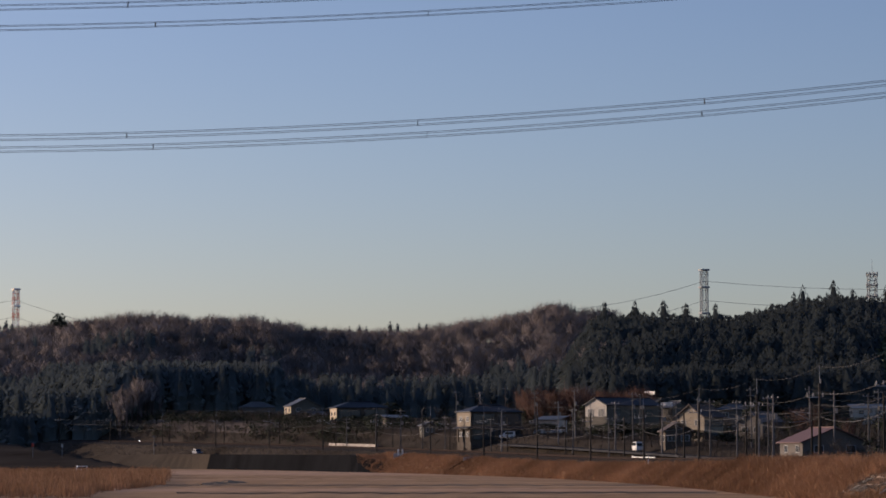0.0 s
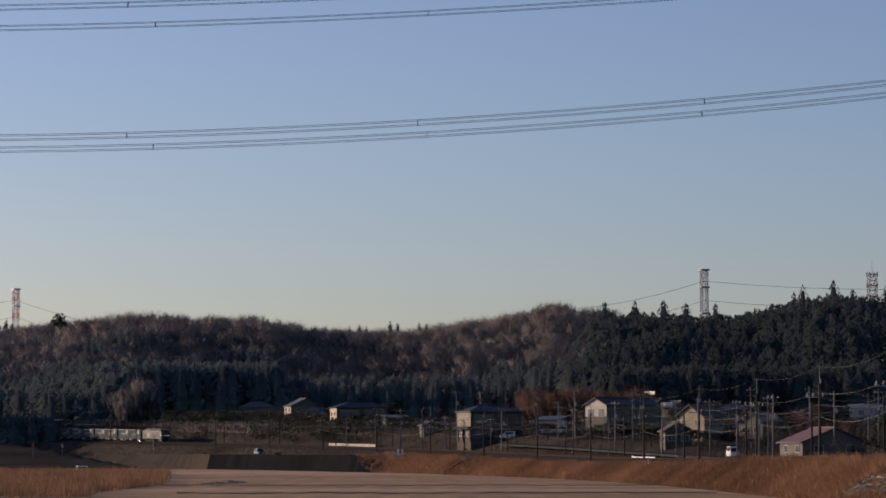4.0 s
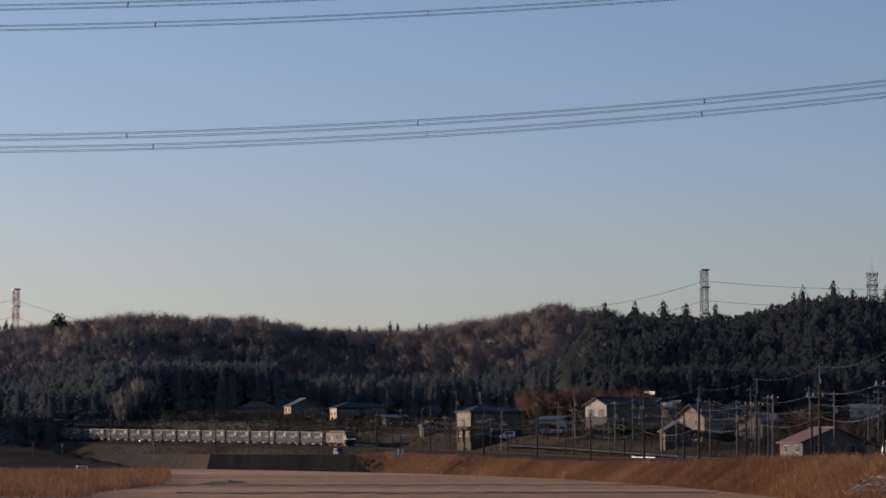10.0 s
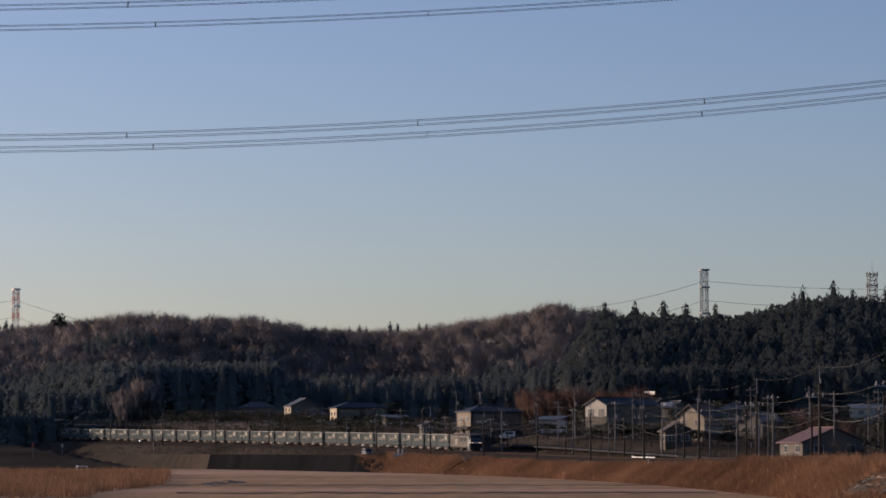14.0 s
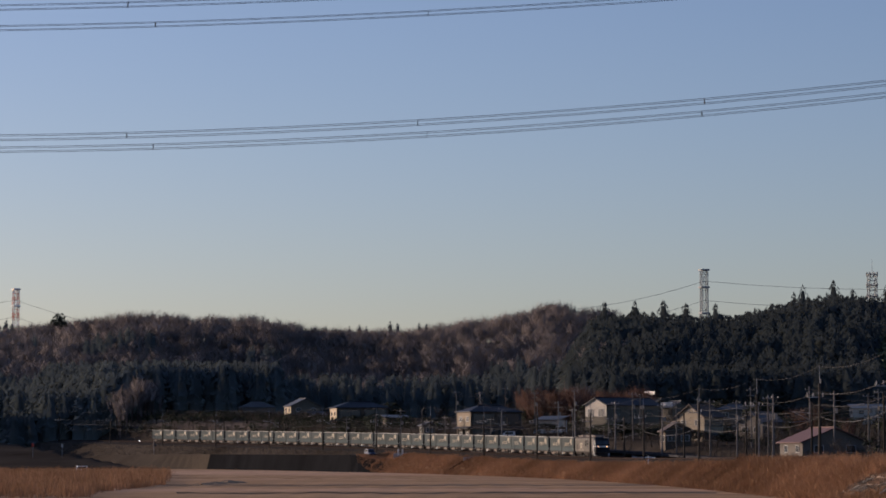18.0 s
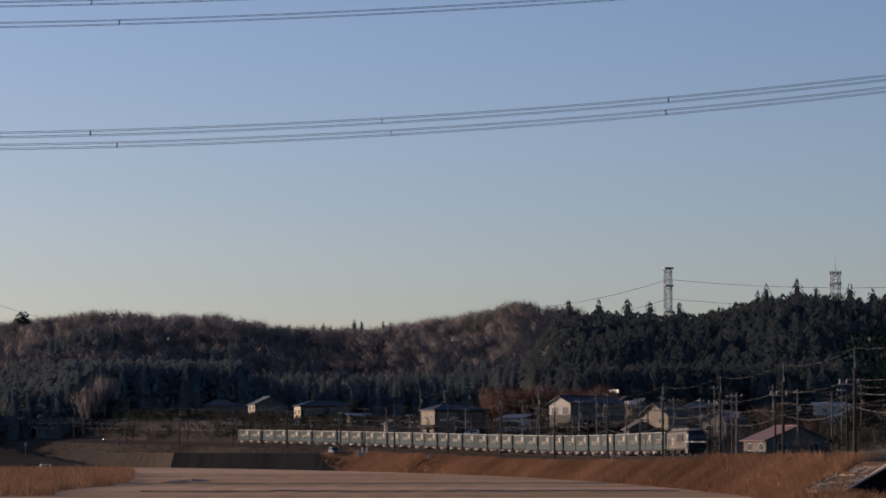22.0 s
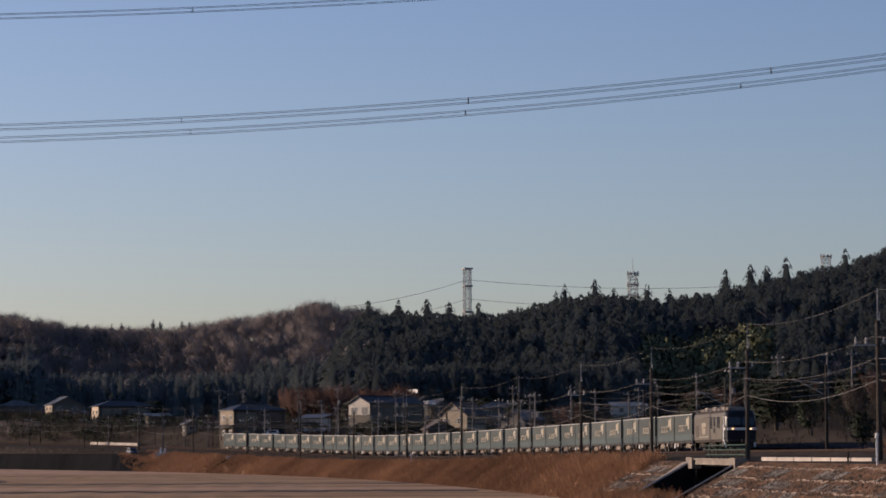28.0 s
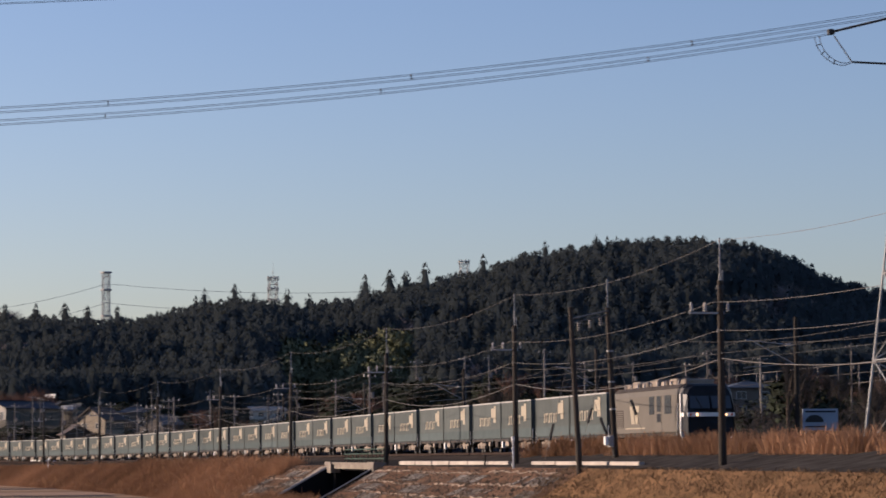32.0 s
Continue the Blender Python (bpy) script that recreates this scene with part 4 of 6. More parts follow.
def wire(points, sag, r, mat, label, group=""):
    m = Mesh()
    pts = []
    for a, b in zip(points, points[1:]):
        pts += sagging(a, b, sag)[: -1]
    pts.append(Vector(points[-1]))
    m.path(pts, r, 4)
    ob = part("overhead_wire", m, mat)
    return tagged(ob, label, "wire", group)


def along(h, n):
    return [line(s, n, -0.8 + h) for s in POLE_S]


wire(along(10.5, POLE_N), 0.7, 0.009, M_CABLE, "thin earth wire along the tops of the railway poles", "wires along the railway")
for h, dn in ((7.6, 0.35), (6.3, 0.1)):
    wire(along(h, POLE_N + dn), 0.6, 0.011, M_CABLE, "sagging feeder wire along the railway poles", "wires along the railway")
wire(along(5.0, POLE_N), 0.9, 0.018, M_CABLE, "thick sagging cable along the railway poles", "wires along the railway")


# masts on the far side of the tracks, with brackets for the contact wire
def build_mast():
    o = empty("catenary_mast", Matrix.Identity(4), "slim concrete mast carrying the contact wire", "mast", "catenary masts")
    part("shaft", Mesh().tube((0, 0, -0.6), (0, 0, 8.2), 0.16, 0.12, n=8), M_POLE, o)
    m = Mesh().tube((0, 0, 6.6), (-3.0, 0, 6.9), 0.03, n=5).tube((0, 0, 5.5), (-2.6, 0, 6.85), 0.03, n=5).tube((0, 0, 5.6), (-3.1, 0, 5.35), 0.02, n=5)
    part("cantilever", m, M_STEEL, o)
    m = Mesh()
    for k in range(4):
        m.tube((-0.3 - k * 0.08, 0, 6.63), (-0.34 - k * 0.08, 0, 6.63), 0.09, n=8)
    part("insulator", m, M_INSUL, o)
    return o


MAST_N = -7.0
MAST_S = [-60 + 45 * k for k in range(0, 21)]
first = build_mast()
for k, s in enumerate(MAST_S):
    h = math.degrees(float(np.interp(s, S_ALL, HEAD)))
    m = Matrix.Translation(line(s, MAST_N, -0.75)) @ pose(0, 0, 0, 0, 0, -h)
    ob = first if k == 0 else copy_thing(first, m)
    ob.matrix_basis = m
for n in (-3.8, 0.0):
    pts = [line(s, n, 5.1) for s in MAST_S]
    wire(pts, 0.05, 0.012, M_WIRE, "copper contact wire over the track", "contact wires")
    wire([p + Vector((0, 0, 1.0)) for p in pts], 0.7, 0.012, M_WIRE, "catenary wire over the track", "contact wires")


# ---- village: poles, houses, bushes ----
M_POLE2 = material("utility_pole_concrete", (0.17, 0.155, 0.14), rough=0.85, var=0.3, scale=0.5, fine=15, rand=0.45)


def build_utility_pole():
    o = empty("utility_pole", Matrix.Identity(4), "grey concrete utility pole with crossarms", "utility pole", "utility poles in the village")
    part("shaft", Mesh().tube((0, 0, -0.5), (0, 0, 10.0), 0.17, 0.11, n=8), M_POLE2, o)
    for z in (9.4, 8.5):
        part("crossarm", Mesh().box(-0.9, 0.9, -0.04, 0.04, z, z + 0.08), M_POLE2, o)
    for x in (-0.8, -0.25, 0.8):
        part("insulator", Mesh().tube((x, 0, 9.5), (x, 0, 9.72), 0.07, 0.04, n=6), M_INSUL, o)
    part("transformer", Mesh().tube((0.42, 0, 6.6), (0.42, 0, 7.4), 0.24, n=10), M_POLE2, o)
    return o


UTIL = [(-6.0, 800, 0.95), (-0.88, 650, 1.1), (-0.43, 662, 1.1), (0.28, 690, 1.0), (0.78, 660, 1.0), (1.22, 610, 1.0), (1.92, 640, 1.0), (2.7, 560, 1.0), (3.58, 540, 1.05), (4.55, 505, 1.0), (5.55, 480, 1.0),
        (6.55, 418, 1.0), (6.84, 372, 1.0), (8.1, 425, 1.0), (8.8, 455, 0.95), (9.4, 470, 1.0), (10.9, 330, 0.9), (11.9, 370, 0.95), (12.9, 385, 0.95), (14.55, 390, 1.05), (16.4, 430, 0.9), (17.5, 445, 0.9), (17.95, 385, 1.0), (19.05, 330, 0.85), (20.9, 400, 1.1), (22.5, 420, 1.0)]
UTIL_MORE = [(-2.0, 720, 0.9), (-1.4, 700, 0.95), (0.05, 640, 0.95), (1.0, 600, 0.9), (1.3, 720, 1.1), (2.4, 590, 0.95), (2.75, 600, 1.05), (3.45, 505, 0.9), (3.95, 560, 1.0), (4.1, 585, 0.95), (4.85, 500, 1.0), (5.3, 520, 0.9), (6.1, 455, 1.0), (6.4, 500, 1.1), (6.75, 395, 1.05), (7.6, 500, 1.1), (9.0, 440, 1.0), (10.2, 420, 1.0), (11.2, 440, 0.9), (13.4, 420, 1.0), (15.4, 470, 0.95), (18.4, 500, 1.0)]
first = build_utility_pole()
UPTS = []
for k, (az, r, sc) in enumerate(UTIL):
    x, y = polar(az, r)
    z = land_at(x, y)
    m = pose(x, y, z, 0, random.uniform(-0.7, 0.7), random.uniform(-40, 40))
    ob = first if k == 0 else copy_thing(first, m)
    ob.matrix_basis = m @ Matrix.Diagonal((1, 1, sc, 1))
    UPTS.append(Vector((x, y, z)) + Vector((0, 0, 10 * sc)))
MPTS = []
for k, (az, r, sc) in enumerate(UTIL_MORE):
    x, y = polar(az, r)
    z = land_at(x, y)
    ob = copy_thing(first, pose(x, y, z, 0, random.uniform(-0.7, 0.7), random.uniform(-40, 40)))
    ob.matrix_basis = pose(x, y, z, 0, random.uniform(-0.8, 0.8), random.uniform(-40, 40)) @ Matrix.Diagonal((0.85, 0.85, sc, 1))
    MPTS.append(Vector((x, y, z + 10 * sc)))
for dz in (-0.4, -1.5, -3.0):
    wire([p + Vector((0, 0, dz)) for p in MPTS], 0.7, 0.010, M_WIRE, "thin service cable between the village poles", "village cables")
for dz, dx in ((-0.4, -0.8), (-0.4, 0.8), (-1.4, 0.0), (-3.2, 0.1)):
    wire([p + Vector((dx, 0, dz)) for p in UPTS[1:]], 0.9, 0.012, M_WIRE, "sagging power cable between the village poles", "village cables")

M_ROOFBLUE = material("dark_blue_tile_roof", (0.03, 0.032, 0.04), rough=0.45, var=0.2, scale=0.6, fine=14)
M_ROOFGREY = material("grey_metal_roof", (0.085, 0.084, 0.085), rough=0.4, var=0.2, scale=0.5)
M_ROOFRED = material("faded_red_metal_roof", (0.14, 0.085, 0.075), rough=0.5, var=0.25, scale=0.5)
M_ROOFBROWN = material("dark_brown_roof", (0.09, 0.07, 0.06), rough=0.6, var=0.25, scale=0.5)
M_CREAM = material("cream_siding", (0.42, 0.34, 0.24), rough=0.8, var=0.12, scale=0.4)
M_BEIGE = material("beige_siding", (0.25, 0.21, 0.155), rough=0.8, var=0.15, scale=0.4)
M_OFFWHITE = material("off_white_siding", (0.42, 0.385, 0.33), rough=0.8, var=0.1, scale=0.4)
M_GREYWALL = material("grey_olive_siding", (0.11, 0.10, 0.082), rough=0.85, var=0.15, scale=0.4)
M_BROWNWALL = material("brown_board_wall", (0.085, 0.07, 0.055), rough=0.85, var=0.25, scale=0.6)
M_DARKWALL = material("dark_grey_siding", (0.13, 0.115, 0.10), rough=0.85, var=0.2, scale=0.4)
M_FRAME = material("window_frame", (0.4, 0.39, 0.37), rough=0.5, var=0.1)


def house(name, az, r, w, d, eave, rise, turn, roof="gable", wall=M_CREAM, top=M_ROOFGREY, upper=None, label="", storeys=2, z=None, windows=True, over=0.5, wide=False, end=None, front=None, pent=False):
    """A house whose front (local -y) looks at the viewer when turn is 0; the ridge runs along local y for a gable."""
    x, y = polar(az, r)
    z = land_at(x, y) if z is None else z
    o = empty(name, pose(x, y, z, 0, 0, -az + turn), label, "house", "houses of the village")
    split = eave * (0.65 if front else 0.55)
    if upper:
        part("lower_wall", Mesh().box(-w / 2, w / 2, -d / 2, d / 2, -4.5, split), wall, o)
        m = Mesh().box(-w / 2 - 0.03, w / 2 + 0.03, -d / 2 - 0.03, d / 2 + 0.03, split, eave)
    else:
        m = Mesh().box(-w / 2, w / 2, -d / 2, d / 2, -4.5, eave)
    if roof == "gable":
        for yy in (-d / 2, d / 2 - 0.12):
            m.add([(-w / 2, yy, eave), (w / 2, yy, eave), (0, yy, eave + rise), (-w / 2, yy + 0.12, eave), (w / 2, yy + 0.12, eave), (0, yy + 0.12, eave + rise)], [(0, 1, 2), (5, 4, 3), (0, 2, 5, 3), (1, 4, 5, 2)])
    part("wall", m, upper or wall, o)
    t = 0.16
    if roof == "gable":
        for k in (-1, 1):
            q = over * rise / (w / 2)
            a = [(0, eave + rise + 0.02), (k * (w / 2 + over), eave - q + 0.02)]
            m = Mesh()
            ring = []
            for yy in (-d / 2 - over, d / 2 + over):
                ring.append([(a[0][0], yy, a[0][1]), (a[1][0], yy, a[1][1]), (a[1][0], yy, a[1][1] + t), (a[0][0], yy, a[0][1] + t)])
            m.loft(ring)
            part("roof_slope", m, top, o)
        part("ridge_cap", Mesh().box(-0.16, 0.16, -d / 2 - over, d / 2 + over, eave + rise + 0.12, eave + rise + 0.3, 0.04), top, o)
    elif roof == "hip":
        W, D = w / 2 + over, d / 2 + over
        rl = max(0.1, (W - D)) if W > D else 0.0
        e2 = eave - 0.05
        base = [(-W, -D, e2), (W, -D, e2), (W, D, e2), (-W, D, e2)]
        apex = [(-rl, 0, eave + rise), (rl, 0, eave + rise)]
        m = Mesh().add(base + [(x_, y_, z_ + t) for x_, y_, z_ in base] + apex, [(0, 3, 2, 1), (0, 1, 5, 4), (1, 2, 6, 5), (2, 3, 7, 6), (3, 0, 4, 7), (4, 5, 9, 8), (6, 7, 8, 9), (5, 6, 9), (7, 4, 8)])
        part("roof", m, top, o)
        part("ridge_cap", Mesh().box(-rl - 0.2, rl + 0.2, -0.15, 0.15, eave + rise - 0.08, eave + rise + 0.18, 0.04), top, o)
    else:
        m = Mesh().loft([[(-w / 2 - over, -d / 2 - over, eave + 0.02), (w / 2 + over, -d / 2 - over, eave + 0.02), (w / 2 + over, -d / 2 - over, eave + 0.15), (-w / 2 - over, -d / 2 - over, eave + 0.15)],
                         [(-w / 2 - over, d / 2 + over, eave + rise), (w / 2 + over, d / 2 + over, eave + rise), (w / 2 + over, d / 2 + over, eave + rise + 0.13), (-w / 2 - over, d / 2 + over, eave + rise + 0.13)]])
        part("roof", m, top, o)
    # Paler end panel over darker walls puts the low sun into the colours
    if end:
        part("end_wall", Mesh().box(-w / 2 - 0.05, -w / 2 - 0.002, -d / 2, d / 2, eave * 0.42, eave - 0.05), end, o, "end wall coloured paler as sunlit")
    # Off-white upper cladding only on the sunlit gable; grey sides carry the shade
    if front:
        part("gable_front", Mesh().add([(-w / 2, -d / 2 - 0.04, split), (w / 2, -d / 2 - 0.04, split), (w / 2, -d / 2 - 0.04, eave), (0, -d / 2 - 0.04, eave + rise), (-w / 2, -d / 2 - 0.04, eave)], [(0, 1, 2, 3, 4)]), front, o, "pale gable cladding")
    if pent:
        # skirt roof between the storeys, along the front and the end
        zs = eave * 0.5
        part("skirt_roof", Mesh().loft([[(-w / 2 - 0.9, -d / 2 - 0.9, zs - 0.35), (w / 2 + 0.3, -d / 2 - 0.9, zs - 0.35), (w / 2 + 0.3, -d / 2 - 0.9, zs - 0.25), (-w / 2 - 0.9, -d / 2 - 0.9, zs - 0.25)],
                                       [(-w / 2 - 0.9, -d / 2, zs), (w / 2 + 0.3, -d / 2, zs), (w / 2 + 0.3, -d / 2, zs + 0.14), (-w / 2 - 0.9, -d / 2, zs + 0.14)]]), top, o)
        part("skirt_roof", Mesh().loft([[(-w / 2 - 1.1, -d / 2 + 0.01, zs - 0.35), (-w / 2 - 1.1, d / 2, zs - 0.35), (-w / 2 - 1.1, d / 2, zs - 0.25), (-w / 2 - 1.1, -d / 2 + 0.01, zs - 0.25)],
                                       [(-w / 2 - 0.06, -d / 2 + 0.01, zs), (-w / 2 - 0.06, d / 2, zs), (-w / 2 - 0.06, d / 2, zs + 0.14), (-w / 2 - 0.06, -d / 2 + 0.01, zs + 0.14)]]), top, o)
        for fy in (-0.44, 0.0, 0.44):
            part("corner_board", Mesh().box(-w / 2 - 0.16, -w / 2 - 0.06, fy * d - 0.35, fy * d + 0.35, 0.1, zs - 0.05), M_BROWNWALL, o)
    if windows:
        per = eave / storeys
        for st in range(storeys):
            zc = per * st + per * 0.52
            for fx in ([-0.25, 0.25] if w > 4.5 else [0.0]):
                cx = fx * w
                pr = 0.055 if (upper or end or front) else 0.004
                # Wide dark windows are added so that a shaded front reads dark
                ww, wh = (0.22 * w, 1.25) if wide else ((1.05, 0.9) if front else (0.8, 0.6))
                f = part("window", Mesh().box(cx - ww, cx + ww, -d / 2 - pr - 0.06, -d / 2 - pr, zc - wh, zc + wh), M_STEELDARK if wide else M_FRAME, o)
                for px in (-0.46 * ww, 0.46 * ww):
                    part("pane", Mesh().box(cx + px - 0.42 * ww, cx + px + 0.42 * ww, -d / 2 - pr - 0.075, -d / 2 - pr - 0.062, zc - wh + 0.08, zc + wh - 0.08), M_GLASS, f)
            for fy in ([-0.28, 0.22] if d > 5 else [0.0]):
                cy = fy * d
                pr = 0.055 if (upper or end or front) else 0.004
                f = part("window", Mesh().box(-w / 2 - pr - 0.06, -w / 2 - pr, cy - 0.8, cy + 0.8, zc - 0.6, zc + 0.6), M_FRAME, o)
                for py in (-0.37, 0.37):
                    part("pane", Mesh().box(-w / 2 - pr - 0.075, -w / 2 - pr - 0.062, cy + py - 0.33, cy + py + 0.33, zc - 0.52, zc + 0.52), M_GLASS, f)
        if turn < -30:
            for st in range(storeys):
                zc = per * st + per * 0.52
                for fy in (-0.3, 0.0, 0.3):
                    f = part("window", Mesh().box(w / 2 + 0.034, w / 2 + 0.09, fy * d - 0.9, fy * d + 0.9, zc - 0.7, zc + 0.7), M_STEELDARK, o)
                    part("pane", Mesh().box(w / 2 + 0.092, w / 2 + 0.1, fy * d - 0.82, fy * d + 0.82, zc - 0.62, zc + 0.62), M_GLASS, f)
    return o


def px(x):
    return math.degrees(math.atan((x - 784) / 4857.8))


house("house", px(1101), 624, 7.8, 15.0, 7.3, 1.5, -52, "gable", M_GREYWALL, M_ROOFBLUE, None, "two-storey house, off-white gable above grey, dark blue roof", z=7.9, front=M_OFFWHITE)
house("house", px(536), 860, 9.6, 8.0, 4.9, 2.3, 15, "gable", M_GREYWALL, M_ROOFGREY, None, "house at the wood's edge, end wall cream for sun, rest grey for shade", z=14.0, end=M_CREAM)
house("annex", px(561), 850, 5.2, 5.0, 4.2, 1.3, 15, "shed", M_OFFWHITE, M_ROOFGREY, None, "small white annex with a sloping pale roof", z=11.6, storeys=1)
house("house", px(636), 775, 14.8, 9.0, 6.9, 1.8, 12, "hip", M_BROWNWALL, M_ROOFBLUE, None, "two-storey house with a wide dark roof, end wall coloured cream for sun", z=10.1, wide=True, end=M_CREAM, pent=True)
house("house", px(866), 640, 13.0, 7.5, 7.0, 1.6, 25, "hip", M_BROWNWALL, M_ROOFBLUE, None, "two-storey house with a blue hipped roof, dark walls, end wall coloured beige for sun", z=6.9, wide=True, end=M_BEIGE, pent=True)
house("house", px(1238), 560, 8.6, 5.0, 5.4, 2.3, -50, "gable", M_BEIGE, M_ROOFBROWN, None, "cream gabled house behind poles", z=6.4)
house("house", px(1195), 520, 5.0, 6.0, 3.0, 1.5, 10, "gable", M_BROWNWALL, M_ROOFBROWN, None, "small brown house with a shallow roof", storeys=1)
house("shed", px(1455), 432, 10.5, 10.0, 2.2, 2.1, 21, "gable", M_DARKWALL, M_ROOFRED, None, "low barn with a faded red metal roof", storeys=1, z=4.0)
house("house", px(1300), 700, 9.5, 7.0, 5.0, 1.6, 0, "hip", M_DARKWALL, M_ROOFGREY, None, "grey-roofed house among the poles")
house("house", px(1158), 792, 6.4, 7.0, 5.4, 1.8, 30, "gable", M_BROWNWALL, M_ROOFGREY, None, "brown gabled house at the foot of the wood", windows=False)
house("house", px(1195), 768, 5.5, 5.0, 5.2, 1.6, 34, "gable", M_GREYWALL, M_ROOFGREY, None, "small grey gabled house at the foot of the wood", windows=False)
house("house", px(1535), 780, 9.5, 7.0, 4.2, 1.3, 8, "shed", M_OFFWHITE, M_PALE, None, "pale flat-roofed house at the foot of the hill")
house("house", px(975), 655, 6.0, 5.0, 3.0, 1.0, -25, "shed", M_OFFWHITE, M_ROOFGREY, None, "small white outbuilding behind dark shrubs", storeys=1)
house("shed", px(756), 690, 3.0, 3.0, 2.3, 0.7, 20, "gable", M_GREYWALL, M_ROOFGREY, None, "small pale garden shed among bushes", storeys=1)
house("shed", px(700), 735, 6.0, 4.5, 2.6, 0.8, 12, "shed", M_BROWNWALL, M_ROOFGREY, None, "low brown store beside the fields", storeys=1, windows=False)
house("house", px(1345), 585, 6.5, 6.5, 3.6, 1.9, -40, "gable", M_DARKWALL, M_ROOFGREY, None, "dark gabled house behind the poles", storeys=1)
house("house", px(455), 905, 11.0, 8.0, 4.0, 2.0, 10, "hip", M_DARKWALL, M_ROOFGREY, None, "dark farmhouse under the wood", storeys=1)
house("house", 17.4, 392, 11.0, 9.0, 2.9, 2.2, 24, "hip", M_BEIGE, M_ROOFBLUE, None, "beige bungalow with a dark blue hipped roof", storeys=1, z=8.6)
house("house", 18.75, 432, 7.5, 7.0, 4.6, 1.2, 16, "hip", M_DARKWALL, M_ROOFGREY, None, "grey two-storey house behind the bungalow")
house("carport", 15.25, 325, 6.0, 5.0, 2.0, 0.4, 0, "shed", M_BROWNWALL, M_ROOFBROWN, None, "dark open carport behind the reeds", storeys=1, windows=False, z=6.0)
house("shelter", 14.98, 303, 2.4, 3.0, 0.3, 1.6, 20, "gable", M_GREYWALL, M_ROOFGREY, None, "small grey tent-shaped shelter beside the hut", storeys=1, windows=False, over=0.1, z=6.1)
house("hut", 14.4, 300, 2.2, 1.3, 2.9, 0.35, 20, "gable", M_CREAM, M_ROOFBROWN, None, "small wooden hut with a beige door", storeys=1, windows=False, over=0.12, z=5.8)
# Added boards that stand in for the sun's glint on roof sheets
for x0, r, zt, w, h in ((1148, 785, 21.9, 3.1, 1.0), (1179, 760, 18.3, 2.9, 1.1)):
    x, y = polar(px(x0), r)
    o = empty("notice_board", pose(x, y, 0, 0, 0, -68), "added white board on posts standing in for a roof glint", "notice board", "notice boards")
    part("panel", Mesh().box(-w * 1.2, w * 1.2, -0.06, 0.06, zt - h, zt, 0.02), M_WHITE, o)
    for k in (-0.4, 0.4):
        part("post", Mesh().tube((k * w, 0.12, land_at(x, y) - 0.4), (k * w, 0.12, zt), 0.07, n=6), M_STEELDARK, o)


# ---- high-voltage line over the field ----
HV_Y = 195.0


def hv_point(x, level, shift):
    z = 28.4 + 0.0622 * x + 0.00077 * x * x + level * (9.25 - 0.007 * x - 0.0002 * x * x)
    return Vector((x, HV_Y + shift, z))


def conductor(level, shift, dz, x_end, spacers, label):
    """A bundle of four wires with square spacers."""
    o = empty("power_line_bundle", Matrix.Identity(4), label, "power line", "high-voltage bundles")
    for a in (-0.22, 0.22):
        for b in (-0.16, 0.16):
            m = Mesh()
            m.path([hv_point(x, level, shift) + Vector((0, a, b + 0.36 * a + dz)) for x in np.linspace(-110, x_end, 40)], 0.0165, 4)
            part("conductor", m, M_HVWIRE, o)
    for x in spacers:
        c = hv_point(x, level, shift) + Vector((0, 0, dz))
        m = Mesh()
        for p, q in (((-1, -1), (1, -1)), ((1, -1), (1, 1)), ((1, 1), (-1, 1)), ((-1, 1), (-1, -1))):
            m.tube(c + Vector((0, 0.22 * p[0], 0.16 * p[1] + 0.08 * p[0])), c + Vector((0, 0.22 * q[0], 0.16 * q[1] + 0.08 * q[0])), 0.024, n=5)
        part("spacer", m, M_STEELDARK, o)
    return o


conductor(0, 0.0, -0.12, 92, [-43.4, -22.6, -1.8, 18.7, 40.8, 62.3, 83], "lower bundle of four conductors with spacers")
conductor(0, 9.4, 0.08, 76.8, [-42, -21.7, -1.2, 19.4, 40.4, 61.7], "lower bundle of the second circuit with spacers")
conductor(1, 0.0, 0.0, 92, [-43.4, -22.6, -2, 19, 40.5, 62], "middle bundle of four conductors with spacers")
conductor(1, 9.4, 0.0, 76.8, [-42, -21.6, -1.1, 19.4, 40.4, 61.7], "middle bundle of the second circuit with spacers")


